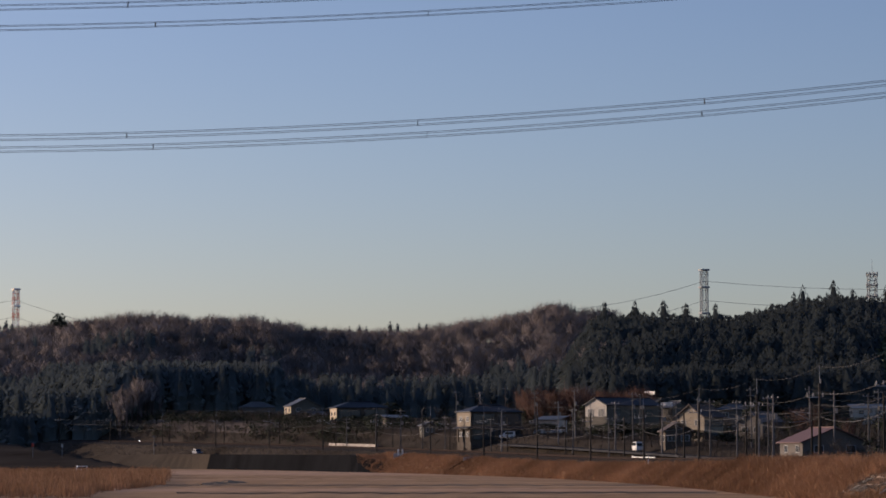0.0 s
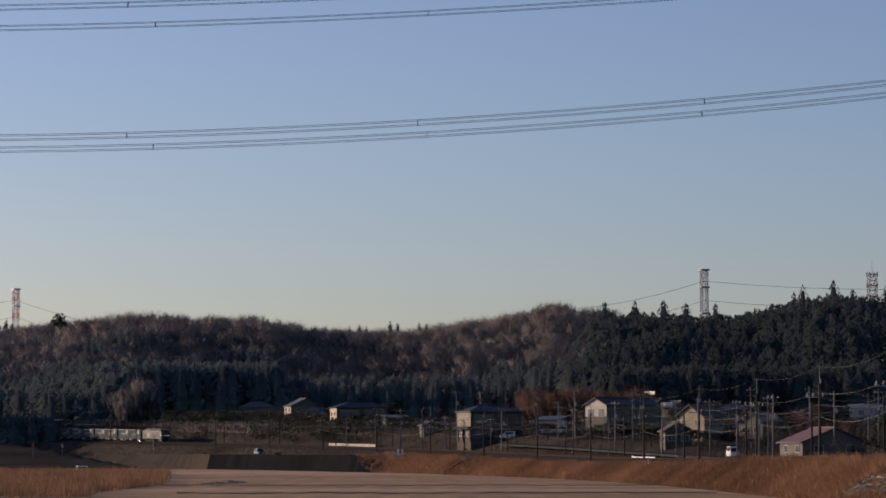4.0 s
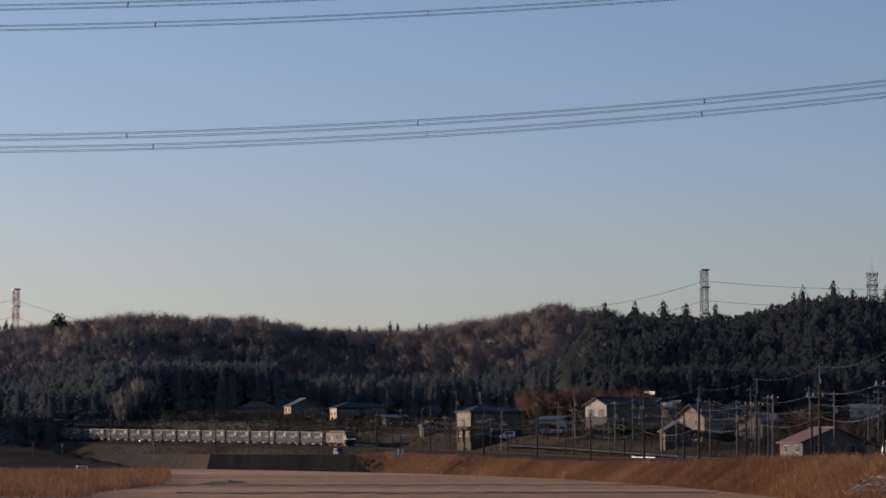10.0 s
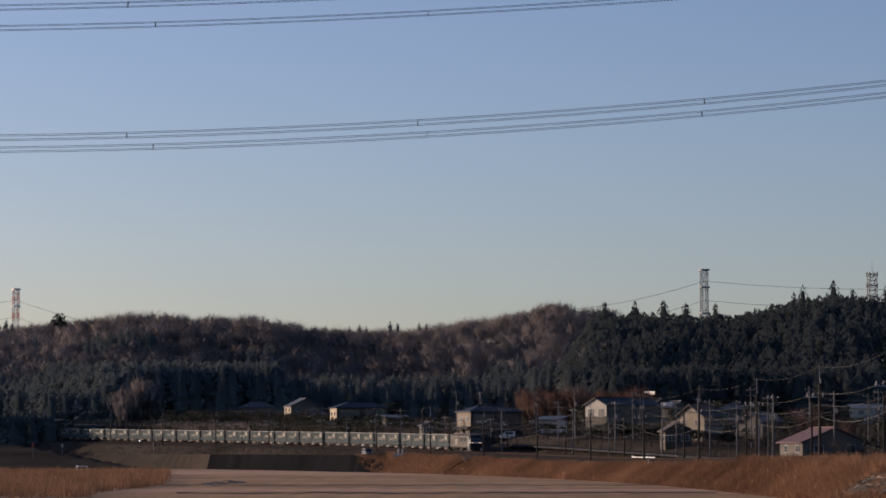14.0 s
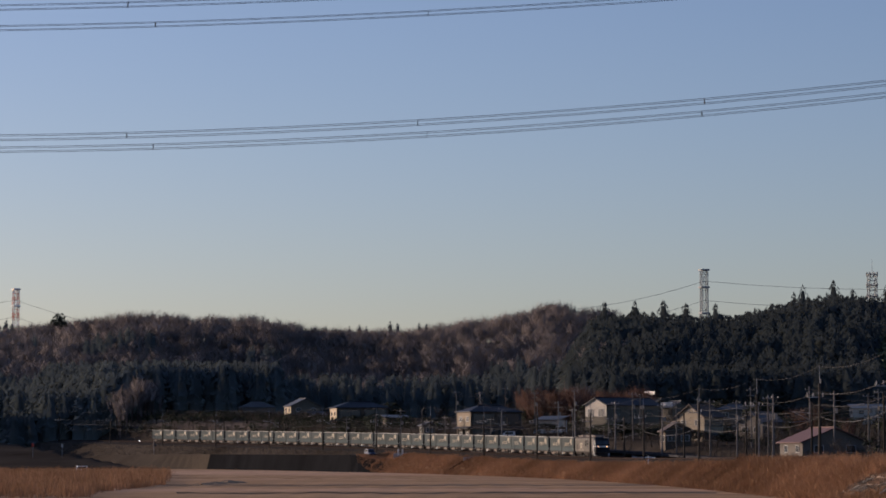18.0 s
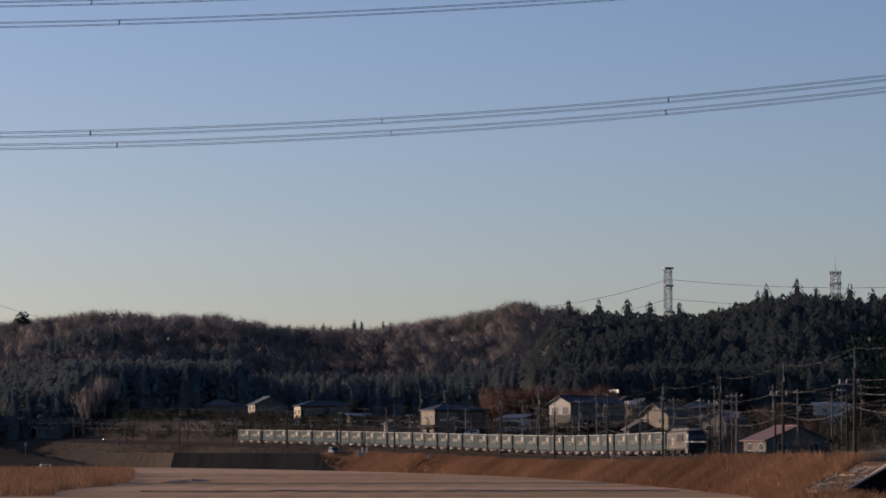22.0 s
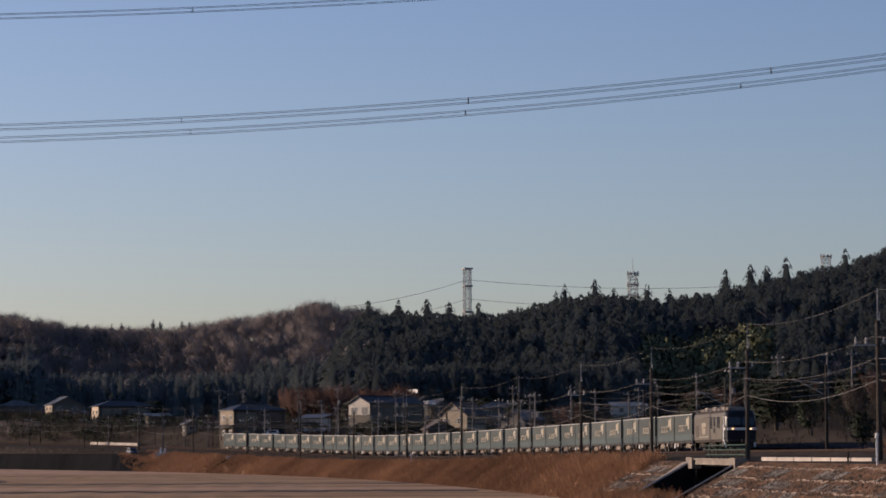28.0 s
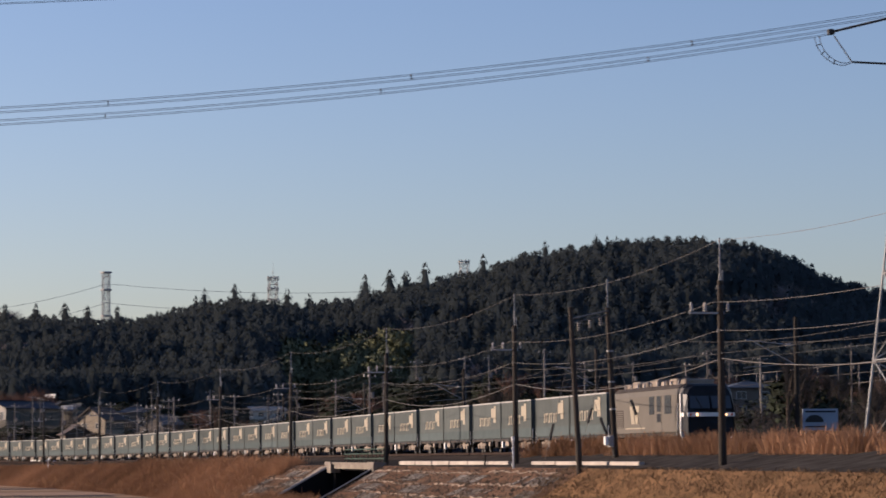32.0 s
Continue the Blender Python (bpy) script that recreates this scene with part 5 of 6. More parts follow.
def lattice(o, base, top, z0, z1, panels, leg, mat, mat2=None, straight=False):
    """Four legs and crossed bracing between two square sections."""
    def half(z):
        return base + (top - base) * ((z - z0) / (z1 - z0))
    for sx in (-1, 1):
        for sy in (-1, 1):
            if not mat2:
                part("leg", Mesh().tube((sx * base, sy * base, z0), (sx * top, sy * top, z1), leg, leg * 0.7, n=5), mat, o)
                continue
            for k in range(panels):
                za, zb = z0 + (z1 - z0) * k / panels, z0 + (z1 - z0) * (k + 1) / panels
                part("leg_section", Mesh().tube((sx * half(za), sy * half(za), za), (sx * half(zb), sy * half(zb), zb), leg, n=5), mat2 if k % 2 else mat, o)
    zs = [z0 + (z1 - z0) * (1 - (1 - k / panels) ** 1.3) for k in range(panels + 1)]
    for k in range(panels):
        a, b = half(zs[k]), half(zs[k + 1])
        bm = mat2 if (mat2 and k % 2) else mat
        for q in range(4):
            c0 = [(-1, -1), (1, -1), (1, 1), (-1, 1)][q]
            c1 = [(-1, -1), (1, -1), (1, 1), (-1, 1)][(q + 1) % 4]
            part("brace", Mesh().tube((c0[0] * a, c0[1] * a, zs[k]), (c1[0] * b, c1[1] * b, zs[k + 1]), leg * 0.5, n=4), bm, o)
            part("brace", Mesh().tube((c1[0] * a, c1[1] * a, zs[k]), (c0[0] * b, c0[1] * b, zs[k + 1]), leg * 0.5, n=4), bm, o)
            part("strut", Mesh().tube((c0[0] * b, c0[1] * b, zs[k + 1]), (c1[0] * b, c1[1] * b, zs[k + 1]), leg * 0.5, n=4), bm, o)


def big_pylon():
    x, y = 85.9, 198.0
    z = land_at(x, y)
    o = empty("lattice_pylon", pose(x, y, z, 0, 0, 0), "tall galvanised steel lattice pylon", "pylon")
    lattice(o, 6.8, 3.4, -0.4, 34, 6, 0.12, M_STEEL)
    lattice(o, 3.4, 1.2, 34, 56, 6, 0.1, M_STEEL)
    for h in (32.5, 40.8, 49.0):
        for k in (-1, 1):
            m = Mesh().tube((0, k * 1.4, h - z), (0, k * 9.0, h - z + 0.3), 0.12, n=5).tube((0, k * 1.4, h - z + 2.4), (0, k * 9.0, h - z + 0.3), 0.1, n=5)
            part("arm", m, M_STEEL, o)
    return o


big_pylon()


def tension_set(level, shift, dz, x_end):
    """Insulator string, jumper loop and guard where a bundle ends at the pylon."""
    a = hv_point(x_end, level, shift) + Vector((0, 0, dz))
    b = a + Vector((9.0, 0, 2.3))
    o = empty("insulator_string", Matrix.Identity(4), "dark tension insulator string with a jumper loop", "insulator", "tension insulators")
    m = Mesh()
    for k in range(54):
        p = a.lerp(b, k / 54)
        q = a.lerp(b, (k + 0.75) / 54)
        m.tube(p, q, 0.12, 0.08, n=8)
    part("discs", m, M_STEELDARK, o)
    part("yoke", Mesh().box(a.x - 0.3, a.x + 0.2, a.y - 0.25, a.y + 0.25, a.z - 0.22, a.z + 0.22, 0.05), M_STEELDARK, o)
    c = a + Vector((1.6, -0.2, -2.4))
    # the loop hangs from the bundle's end and swings under to the support
    knots = [(-1.25, -0.4), (-1.1, -1.05), (-0.73, -1.67), (-0.3, -2.1), (0.2, -2.4), (0.7, -2.55), (1.15, -2.55), (1.6, -2.4)]
    for side in (-1, 1):
        pts = []
        for k, (kx, kz) in enumerate(knots):
            e = 0.17 * side * (1 - 0.7 * k / 7)
            d = Vector((kx - 0.6, 0, kz + 0.6)).normalized() * e
            pts.append(a + Vector((kx, 0.12 * side, kz)) + d)
        part("jumper", Mesh().path(pts, 0.035, 5), M_STEEL, o)
    for k in (1, 2, 3, 4):
        kx, kz = knots[k]
        d = Vector((kx - 0.6, 0, kz + 0.6)).normalized() * 0.2
        part("jumper_clamp", Mesh().tube(a + Vector((kx, 0, kz)) - d, a + Vector((kx, 0, kz)) + d, 0.045, n=5), M_STEELDARK, o)
    part("jumper_support", Mesh().tube(c + Vector((0, 0, 0)), c + Vector((7, 0, -0.15)), 0.09, n=6), M_STEELDARK, o)
    part("brace", Mesh().tube(a + Vector((0.2, 0, -0.3)), c, 0.06, n=5), M_STEEL, o)


tension_set(0, 9.4, 0.08, 76.9)
tension_set(1, 9.4, 0.0, 76.9)


# ---- towers on the skyline ----
def far_tower(az, r, top_z, base_half, top_half, foot, mat, mat2, label, crown=True):
    x, y = polar(az, r)
    o = empty("lattice_tower", pose(x, y, foot, 0, 0, 20 - az), label, "tower", "towers on the skyline")
    h = top_z - foot
    lattice(o, base_half, top_half, 0, h * 0.62, 6, 0.26, mat, mat2)
    lattice(o, top_half, top_half, h * 0.62, h, 5, 0.24, mat, mat2)
    if crown:
        for q in (0.6, 0.84, 1.0):
            part("platform", Mesh().box(-top_half * 1.45, top_half * 1.45, -top_half * 1.45, top_half * 1.45, h * q - 0.9, h * q, 0.1), mat, o)
    return o


far_tower(px(1247), 1500, 104, 4.2, 1.7, 45, M_STEEL, None, "white-grey lattice power tower behind the cedar ridge")
far_tower(px(27), 1700, 104.5, 4.2, 1.6, 40, M_WHITE, M_RED, "red and white lattice power tower behind the hill")


def telecom(az, r, foot, top, whip, label):
    x, y = polar(az, r)
    o = empty("telecom_mast", pose(x, y, foot, 0, 0, 15 - az), label, "telecom mast", "towers on the skyline")
    h = top - foot
    lattice(o, 1.7, 1.5, 0, h, 7, 0.16, M_STEEL)
    for q in (0.74, 0.87, 1.0):
        m = Mesh()
        m.box(-2.0, 2.0, -2.0, 2.0, h * q - 0.15, h * q)
        deck = part("antenna_deck", m, M_STEEL, o)
        for k in range(8):
            a = 2 * math.pi * k / 8
            part("antenna", Mesh().box(2.1 * math.cos(a) - 0.15, 2.1 * math.cos(a) + 0.15, 2.1 * math.sin(a) - 0.15, 2.1 * math.sin(a) + 0.15, h * q - 1.1, h * q + 0.7), M_STEEL, deck)
    part("whip", Mesh().tube((0, 0, h), (0, 0, h + whip), 0.12, 0.05, n=5), M_STEEL, o)


telecom(px(1545), 1060, 40, 72.5, 6.0, "grey telecom mast with antenna rings on the ridge")
telecom(12.9, 1090, 45, 80.5, 0.5, "grey lattice mast top among the ridge trees")
T1 = Vector((*polar(px(1247), 1500), 0))
T0 = Vector((*polar(px(27), 1700), 0))
T2 = Vector((*polar(14.5, 1500), 0))
for dz in (97.5, 87):
    wire([T1 + Vector((0, 0, dz)), T2 + Vector((0, 0, dz + 3))], 7, 0.09, M_WIRE, "far power line along the ridge", "far power lines")
    wire([T1 + Vector((0, 0, dz)), Vector((*polar(2.4, 1480), dz - 17))], 2.5, 0.09, M_WIRE, "far power line dipping behind the hill", "far power lines")
    wire([T0 + Vector((0, 0, dz)), Vector((*polar(-5.0, 1900), dz - 12))], 6, 0.09, M_WIRE, "far power line dipping behind the hill", "far power lines")
    wire([T0 + Vector((0, 0, dz)), Vector((*polar(-14.0, 1900), dz + 2))], 6, 0.09, M_WIRE, "far power line leaving the tower", "far power lines")


# ---- the terraced bank, culvert and trackside clutter ----
def ledge(s0, s1, n, w, h):
    """A lumpy strip of bleached grass and stone along the slope."""
    m = Mesh()
    rings = []
    k = max(3, int((s1 - s0) / 0.7))
    for i in range(k + 1):
        s = s0 + (s1 - s0) * i / k
        nn = n + random.uniform(-0.12, 0.12)
        e = 0.3 if i in (0, k) else random.uniform(0.6, 1.2)
        rings.append([bank_point(s, nn - w * e, -0.04), bank_point(s, nn - w * 0.5 * e, h * e), bank_point(s, nn + w * 0.4 * e, h * 0.9 * e), bank_point(s, nn + w * e, -0.05)])
    m.loft(rings)
    return m


bank_root = bpy.data.objects["terraced_bank"]
for row, n in enumerate((7.0, 8.25, 9.5, 10.75, 12.0)):
    s = -18 + random.uniform(0, 4)
    while s < 88:
        ln = random.uniform(9, 30)
        e = min(s + ln, 88 + random.uniform(-3, 3))
        if s < 43 < e:
            e = 43
        if 43 <= s < 64.5:
            s = 64.5
            continue
        if e - s > 2:
            part("ledge", ledge(s, e, n + 0.15 * math.sin(s * 0.11), 0.085, 0.05), M_LEDGE, bank_root)
        s = e + random.uniform(0.2, 1.6)

m = Mesh()
for _ in range(1100):
    s, row = random.uniform(-18, 87), random.randrange(5)
    if 42 < s < 65 or (math.sin(s * 0.35 + row * 2.1) < -0.1):
        continue
    n = 7.3 + row * 1.25
    a, b = bank_point(s, n, 0.03), bank_point(s + 0.9, n + 0.8, 0.04)
    m.tube(a, b, 0.035, n=4)
rib = part("slope_ribs", m, M_POLE2)
tagged(rib, "slanting ribs of grey stakes on the terraced bank", "stakes", kind="stuff")

spots = []
for _ in range(5600):
    s, n = random.uniform(-20, 89), random.uniform(6.5, 13.2)
    if not 42.5 < s < 65:
        spots.append(tuple(bank_point(s, n, -0.03)))
reeds("slope_tufts", np.array(spots), 0.2, M_BRUSH, "short dry tufts on the terraced bank", 0.5, 0.4)
spots = []
for _ in range(15000):
    s, n = random.uniform(-120, -16), random.uniform(6.2, 14)
    spots.append(tuple(bank_point(s, n, -0.03)))
M_TUFT = material("olive_winter_turf_blades", (0.13, 0.088, 0.048), var=0.5, scale=0.25, fine=8, island=0.35)
reeds("turf_tufts", np.array(spots), 0.18, M_TUFT, "rough olive-brown turf on the bank", 0.6, 0.25)


def build_culvert():
    """Concrete underpass mouth below the railing: lintel, piers, wing walls down the slope and a dark passage."""
    s0, s1, n0 = 43.5, 64.0, 6.7
    o = empty("culvert", Matrix.Identity(4), "concrete underpass mouth with wing walls in the bank", "culvert")

    def block(sa, sb, na, nb, z0, z1):
        """A block along the line; z1 may differ at its two offsets."""
        za, zb = z1 if isinstance(z1, tuple) else (z1, z1)
        q = [(*line(sa, na)[:2], z0), (*line(sa, nb)[:2], z0), (*line(sb, nb)[:2], z0), (*line(sb, na)[:2], z0)]
        t = [(*line(sa, na)[:2], za), (*line(sa, nb)[:2], zb), (*line(sb, nb)[:2], zb), (*line(sb, na)[:2], za)]
        return Mesh().add(q + t, [(0, 1, 2, 3), (7, 6, 5, 4), (0, 4, 5, 1), (1, 5, 6, 2), (2, 6, 7, 3), (3, 7, 4, 0)])
    part("lintel", block(s0 - 0.3, s1 + 0.3, n0 - 0.5, n0 + 0.2, 3.45, 3.8), M_WEATHERED, o)
    part("coping", block(s0 - 0.5, s1 + 0.5, n0 - 0.6, n0 + 0.35, 3.8, 3.96), M_WEATHERED, o)
    for sa, sb in ((s0 - 0.9, s0 + 1.4), (s1 - 1.8, s1 + 1.0)):
        part("pier", block(sa, sb, n0 - 0.3, n0 + 0.5, 3.1, 4.02), M_WEATHERED, o)
    # Abutments, wing walls and tunnel are coloured near-black to hold the passage's shade
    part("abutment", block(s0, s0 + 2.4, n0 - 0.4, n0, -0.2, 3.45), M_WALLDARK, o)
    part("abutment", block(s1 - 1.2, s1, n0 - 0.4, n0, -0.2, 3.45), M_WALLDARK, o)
    for sa, sb in ((s0 - 0.35, s0), (s1, s1 + 0.35)):
        part("wing_wall", block(sa, sb, n0, 12.9, -0.4, (3.72, 0.25)), M_WALLDARK, o)
        m = Mesh()
        a, b = line((sa + sb) / 2, n0), line((sa + sb) / 2, 12.9)
        m.path([(a.x, a.y, 3.78), (b.x, b.y, 0.3)], 0.12 if sa > s0 else 0.06, 4)
        part("wing_coping", m, M_CONCRETE, o)
    for ta, tb in ((s0 + 2.1, s0 + 2.4), (s1 - 1.2, s1 - 0.9)):
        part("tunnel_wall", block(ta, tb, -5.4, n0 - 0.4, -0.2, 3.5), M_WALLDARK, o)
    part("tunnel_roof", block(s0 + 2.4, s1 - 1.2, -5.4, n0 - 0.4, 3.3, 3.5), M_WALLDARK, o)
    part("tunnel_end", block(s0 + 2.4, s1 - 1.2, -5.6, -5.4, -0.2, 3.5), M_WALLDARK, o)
    part("slope_apron", block(s1 + 0.35, s1 + 3.2, n0 + 0.4, 11.2, -0.4, (3.62, 0.95)), M_WEATHERED, o)
    part("roadway", block(s0, s1, n0 - 0.4, 14.5, -0.3, 0.12), M_ASPHALT, o)
    return o


build_culvert()
M_GREENRAIL = material("dark_green_rail_paint", (0.035, 0.06, 0.045), rough=0.5, var=0.25)


def build_drain():
    """A concrete slab at the path with a stepped drain down the grassy bank."""
    o = empty("drain", Matrix.Identity(4), "concrete slab and stepped drain down the bank", "drain")
    p0 = line(414, 6.6)
    q = bank_height(414, 6.6)
    part("slab", Mesh().box(p0.x - 1.7, p0.x + 1.7, p0.y - 0.8, p0.y + 0.8, q - 0.5, q + 0.25, 0.04), M_CONCRETE, o)
    for k in range(9):
        n = 6.9 + 0.6 * k
        p1 = line(415, n)
        zt = bank_height(415, n)
        part("step", Mesh().box(p1.x - 0.45, p1.x + 0.45, p1.y - 0.7, p1.y + 0.7, zt - 0.6, zt + 0.3, 0.03), M_WALLDARK, o)
    return o


build_drain()


def railing(s0, s1, n, h, posts, mat, label, base=-0.8, name="railing"):
    o = empty(name, Matrix.Identity(4), label, "railing")
    for k in range(posts + 1):
        s = s0 + (s1 - s0) * k / posts
        a = line(s, n, base)
        part("post", Mesh().tube(a - Vector((0, 0, 0.2)), a + Vector((0, 0, h)), 0.045, n=6), mat, o)
    for q in (0.35, 0.68, 1.0):
        part("rail_bar", Mesh().path([line(s0 + (s1 - s0) * k / 6, n, base + h * q) for k in range(7)], 0.055, 5), mat, o)
    return o


railing(44.5, 62, 6.0, 1.15, 10, M_GREENRAIL, "dark green steel railing over the underpass")

# concrete cable trough along the shoulder
for k in range(11):
    s = -27 + k * 6.2
    if k == 4:
        continue
    rings = []
    for i in range(5):
        q = s + 5.9 * i / 4
        rings.append([line(q, 5.5, -1.1), line(q, 5.2, -1.1), line(q, 5.2, -0.61), line(q, 5.25, -0.58), line(q, 5.45, -0.58), line(q, 5.5, -0.61)])
    t = part("cable_trough", Mesh().loft(rings), M_PALE)
    tagged(t, "pale concrete cable trough segment beside the path", "cable trough", "trough segments")

# marker posts
for s, n, h in ((-2.0, 6.5, 1.55), (262, 6.8, 1.0)):
    o = empty("marker_post", Matrix.Translation(line(s, n, -0.95)), "thin white marker post on the bank", "post", "marker posts")
    part("stake", Mesh().tube((0, 0, -0.3), (0, 0, h), 0.06, n=6), M_WHITE, o)
    part("cap", Mesh().box(-0.08, 0.08, -0.08, 0.08, h, h + 0.3, 0.02), M_WHITE, o)


o = empty("short_post", Matrix.Translation(line(8.5, 6.0, -0.95)), "short dark post at the edge of the path", "post")
part("stake", Mesh().tube((0, 0, -0.3), (0, 0, 0.75), 0.07, n=7), M_POLE, o)
part("cap", Mesh().tube((0, 0, 0.75), (0, 0, 0.8), 0.085, 0.06, n=7), M_STEELDARK, o)


# pair of poles joined by a crossbeam, one leaning
def build_h_frame():
    o = empty("pole_pair", Matrix.Identity(4), "two dark poles joined by a crossbeam with insulators", "pole")
    a, b = line(-19.8, 6.8, -1.2), line(-14.0, 3.3, -0.6)
    ta, tb = a + Vector((-0.42, 0.1, 8.9)), b + Vector((-0.36, 0.1, 8.6))
    part("pole", Mesh().tube(a - Vector((0, 0, 0.4)), ta, 0.17, 0.12, n=10), M_POLE, o)
    part("pole", Mesh().tube(b - Vector((0, 0, 0.4)), tb, 0.18, 0.13, n=10), M_POLE, o)
    part("steel_top", Mesh().tube(tb, tb + Vector((0, 0, 1.6)), 0.045, n=6), M_STEEL, o)
    ca, cb = a.lerp(ta, 0.93), b.lerp(tb, 0.98)
    part("crossbeam", Mesh().tube(ca, cb, 0.05, n=6).tube(ca - Vector((0, 0, 0.22)), cb - Vector((0, 0, 0.22)), 0.03, n=5), M_POLE2, o)
    for q in (0.2, 0.5, 0.8):
        c = ca.lerp(cb, q)
        m = Mesh()
        for k in range(4):
            m.tube(c - Vector((0, 0, 0.3 + k * 0.12)), c - Vector((0, 0, 0.36 + k * 0.12)), 0.1, 0.07, n=8)
        part("insulator", m, M_INSUL, o)
    for h in (3.0, 4.6, 6.4):
        part("band", Mesh().tube(b.lerp(tb, h / 9), b.lerp(tb, h / 9) + Vector((0, 0, 0.1)), 0.2, n=8), M_STEEL, o)
    # four stays, each with a dark sleeve
    for foot, top, lean, q in ((a, ta, (-2.1, 0.4), 0.35), (b, tb, (-2.2, 0.4), 0.41), (a, ta, (2.3, -0.3), 0.39), (b, tb, (2.2, -0.3), 0.47)):
        g0, g1 = foot + Vector((*lean, -0.3)), foot.lerp(top, 0.78)
        part("stay", Mesh().tube(g0, g1, 0.012, n=4), M_CABLE, o)
        part("stay_sleeve", Mesh().tube(g0.lerp(g1, q - 0.06), g0.lerp(g1, q + 0.06), 0.085, n=7), M_STEELDARK, o, "dark stay sleeve")
    c = b + Vector((-0.45, 0, 1.15))
    part("meter_box", Mesh().box(c.x + 0.05, c.x + 0.3, c.y - 0.2, c.y + 0.2, c.z - 0.35, c.z + 0.3, 0.03), M_STEEL, o)
    part("switch_box", Mesh().box(c.x - 0.2, c.x + 0.02, c.y - 0.15, c.y + 0.15, c.z - 0.25, c.z + 0.25, 0.03), M_WHITE, o)
    return o


build_h_frame()


# ---- trees and shrubs among the houses ----
def tri_mesh(name, verts, mat):
    v, n = soft(verts, 0.45, 0.8)
    return numpy_mesh(name, v, np.arange(len(v)).reshape(-1, 3), mat, n)


def trunk_mesh(rng):
    m = Mesh().tube((0, 0, -0.05), (0.01, 0, 0.55), 0.03, 0.012, n=6)
    for _ in range(6):
        a, z = rng.random() * 6.28, 0.2 + 0.3 * rng.random()
        m.tube((0, 0, z), (0.2 * math.cos(a), 0.2 * math.sin(a), z + 0.25), 0.012, 0.004, n=4)
    return m


TREE_KINDS = []
rng = np.random.default_rng(21)
for nm, mat, mk, lab in (("bare_tree", M_BRUSH, lambda: bare_shape(rng, 260), "leafless brown tree among the houses"), ("bare_tree", M_TWIGRED, lambda: bare_shape(rng, 260), "leafless reddish tree among the houses"),
                         ("evergreen_shrub", M_EVERGREEN, lambda: puff_shape(rng, 760, 0.7), "dark evergreen shrub beside the houses"), ("evergreen_tree", M_EVERGREEN, lambda: puff_shape(rng, 900, 1.0), "dark evergreen tree among the houses")):
    for _ in range(2):
        TREE_KINDS.append((nm, tri_mesh("crown", mk(), mat), trunk_mesh(rng).data("trunk", M_BARK), lab))


def tree(kind, x, y, h, spread=1.0, label="", z=None):
    nm, crown, trunk, lab = TREE_KINDS[kind]
    o = empty(nm, pose(x, y, land_at(x, y) - 0.1 if z is None else z, 0, 0, random.uniform(0, 360)) @ Matrix.Diagonal((h * spread, h * spread, h, 1)), label or lab, "tree", "trees of the village")
    part("crown", crown, None, o)
    part("trunk", trunk, None, o)
    return o


HOUSE_SPOTS = [(o.matrix_basis.translation.x, o.matrix_basis.translation.y) for o in bpy.data.objects if o.parent is None and o.name.split(".")[0] in ("house", "shed", "garage", "hut", "annex", "carport", "shelter")]
count = 0
while count < 175:
    az, r = random.uniform(-4.0, 22.5), random.uniform(240, 800)
    x, y = polar(az, r)
    n, s = nearest_line(np.array([x]), np.array([y]))
    if not (-260 < n[0] < -20):
        continue
    if 14.0 < az < 19.2 and r < 400:
        continue
    if min(math.hypot(x - a, y - b) for a, b in HOUSE_SPOTS) < 8.5:
        continue
    # keep clear of the view onto the house fronts
    if any(abs(math.degrees(math.atan2(a, b)) - az) < 0.35 and math.hypot(a, b) > r for a, b in HOUSE_SPOTS) and random.random() < 0.8:
        continue
    k = random.choice((0, 0, 1, 2, 2, 3, 4, 4, 5, 5, 6, 7))
    h = random.uniform(2.2, 4.2) if k in (4, 5) else random.uniform(4.5, 8.0)
    tree(k, x, y, h, random.uniform(0.9, 1.5))
    count += 1
for az, r, h, k, sp in ((19.6, 240, 8.2, 0, 0.9), (19.9, 243, 6.5, 0, 0.9), (13.6, 262, 3.6, 6, 0.9), (12.5, 300, 4.2, 7, 0.8), (-7.97, 1290, 17, 6, 0.7), (3.7, 575, 4.4, 5, 2.4), (3.3, 585, 3.6, 4, 2.2), (4.3, 570, 3.2, 5, 2.6),
                        (16.3, 380, 2.4, 4, 2.6), (17.2, 385, 2.2, 5, 3.0), (18.0, 390, 2.4, 4, 2.8), (0.6, 655, 3.2, 5, 2.0), (2.2, 640, 3.0, 4, 2.4), (5.2, 545, 3.0, 5, 2.4), (5.9, 520, 2.6, 4, 2.6), (-3.6, 850, 3.0, 5, 3)):
    x, y = polar(az, r)
    tree(k, x, y, h, sp)


# ---- signs, walls and small structures ----
M_SIGNBLUE = material("pale_blue_sign", (0.32, 0.36, 0.42), rough=0.5, var=0.1)
x, y = polar(20.25, 165)
z = land_at(x, y)
o = empty("billboard", pose(x, y, z, 0, 0, -12), "pale blue billboard with a dark arch picture on posts", "billboard")
b0 = 5.85 - z
part("panel", Mesh().box(-1.05, 1.05, -0.05, 0.05, b0, b0 + 1.3, 0.02), M_SIGNBLUE, o)
m = Mesh()
ring = [(0.55 * math.cos(math.pi * k / 10) - 0.35, 0.5 + 0.45 * math.sin(math.pi * k / 10)) for k in range(11)]
m.add([(px_, -0.062, b0 + pz) for px_, pz in ring], [tuple(range(11))])
part("dark_arch", m, M_STEELDARK, o)
part("title_bar", Mesh().box(-0.9, 0.9, -0.07, -0.055, b0 + 1.08, b0 + 1.18), M_ROOFBLUE, o)
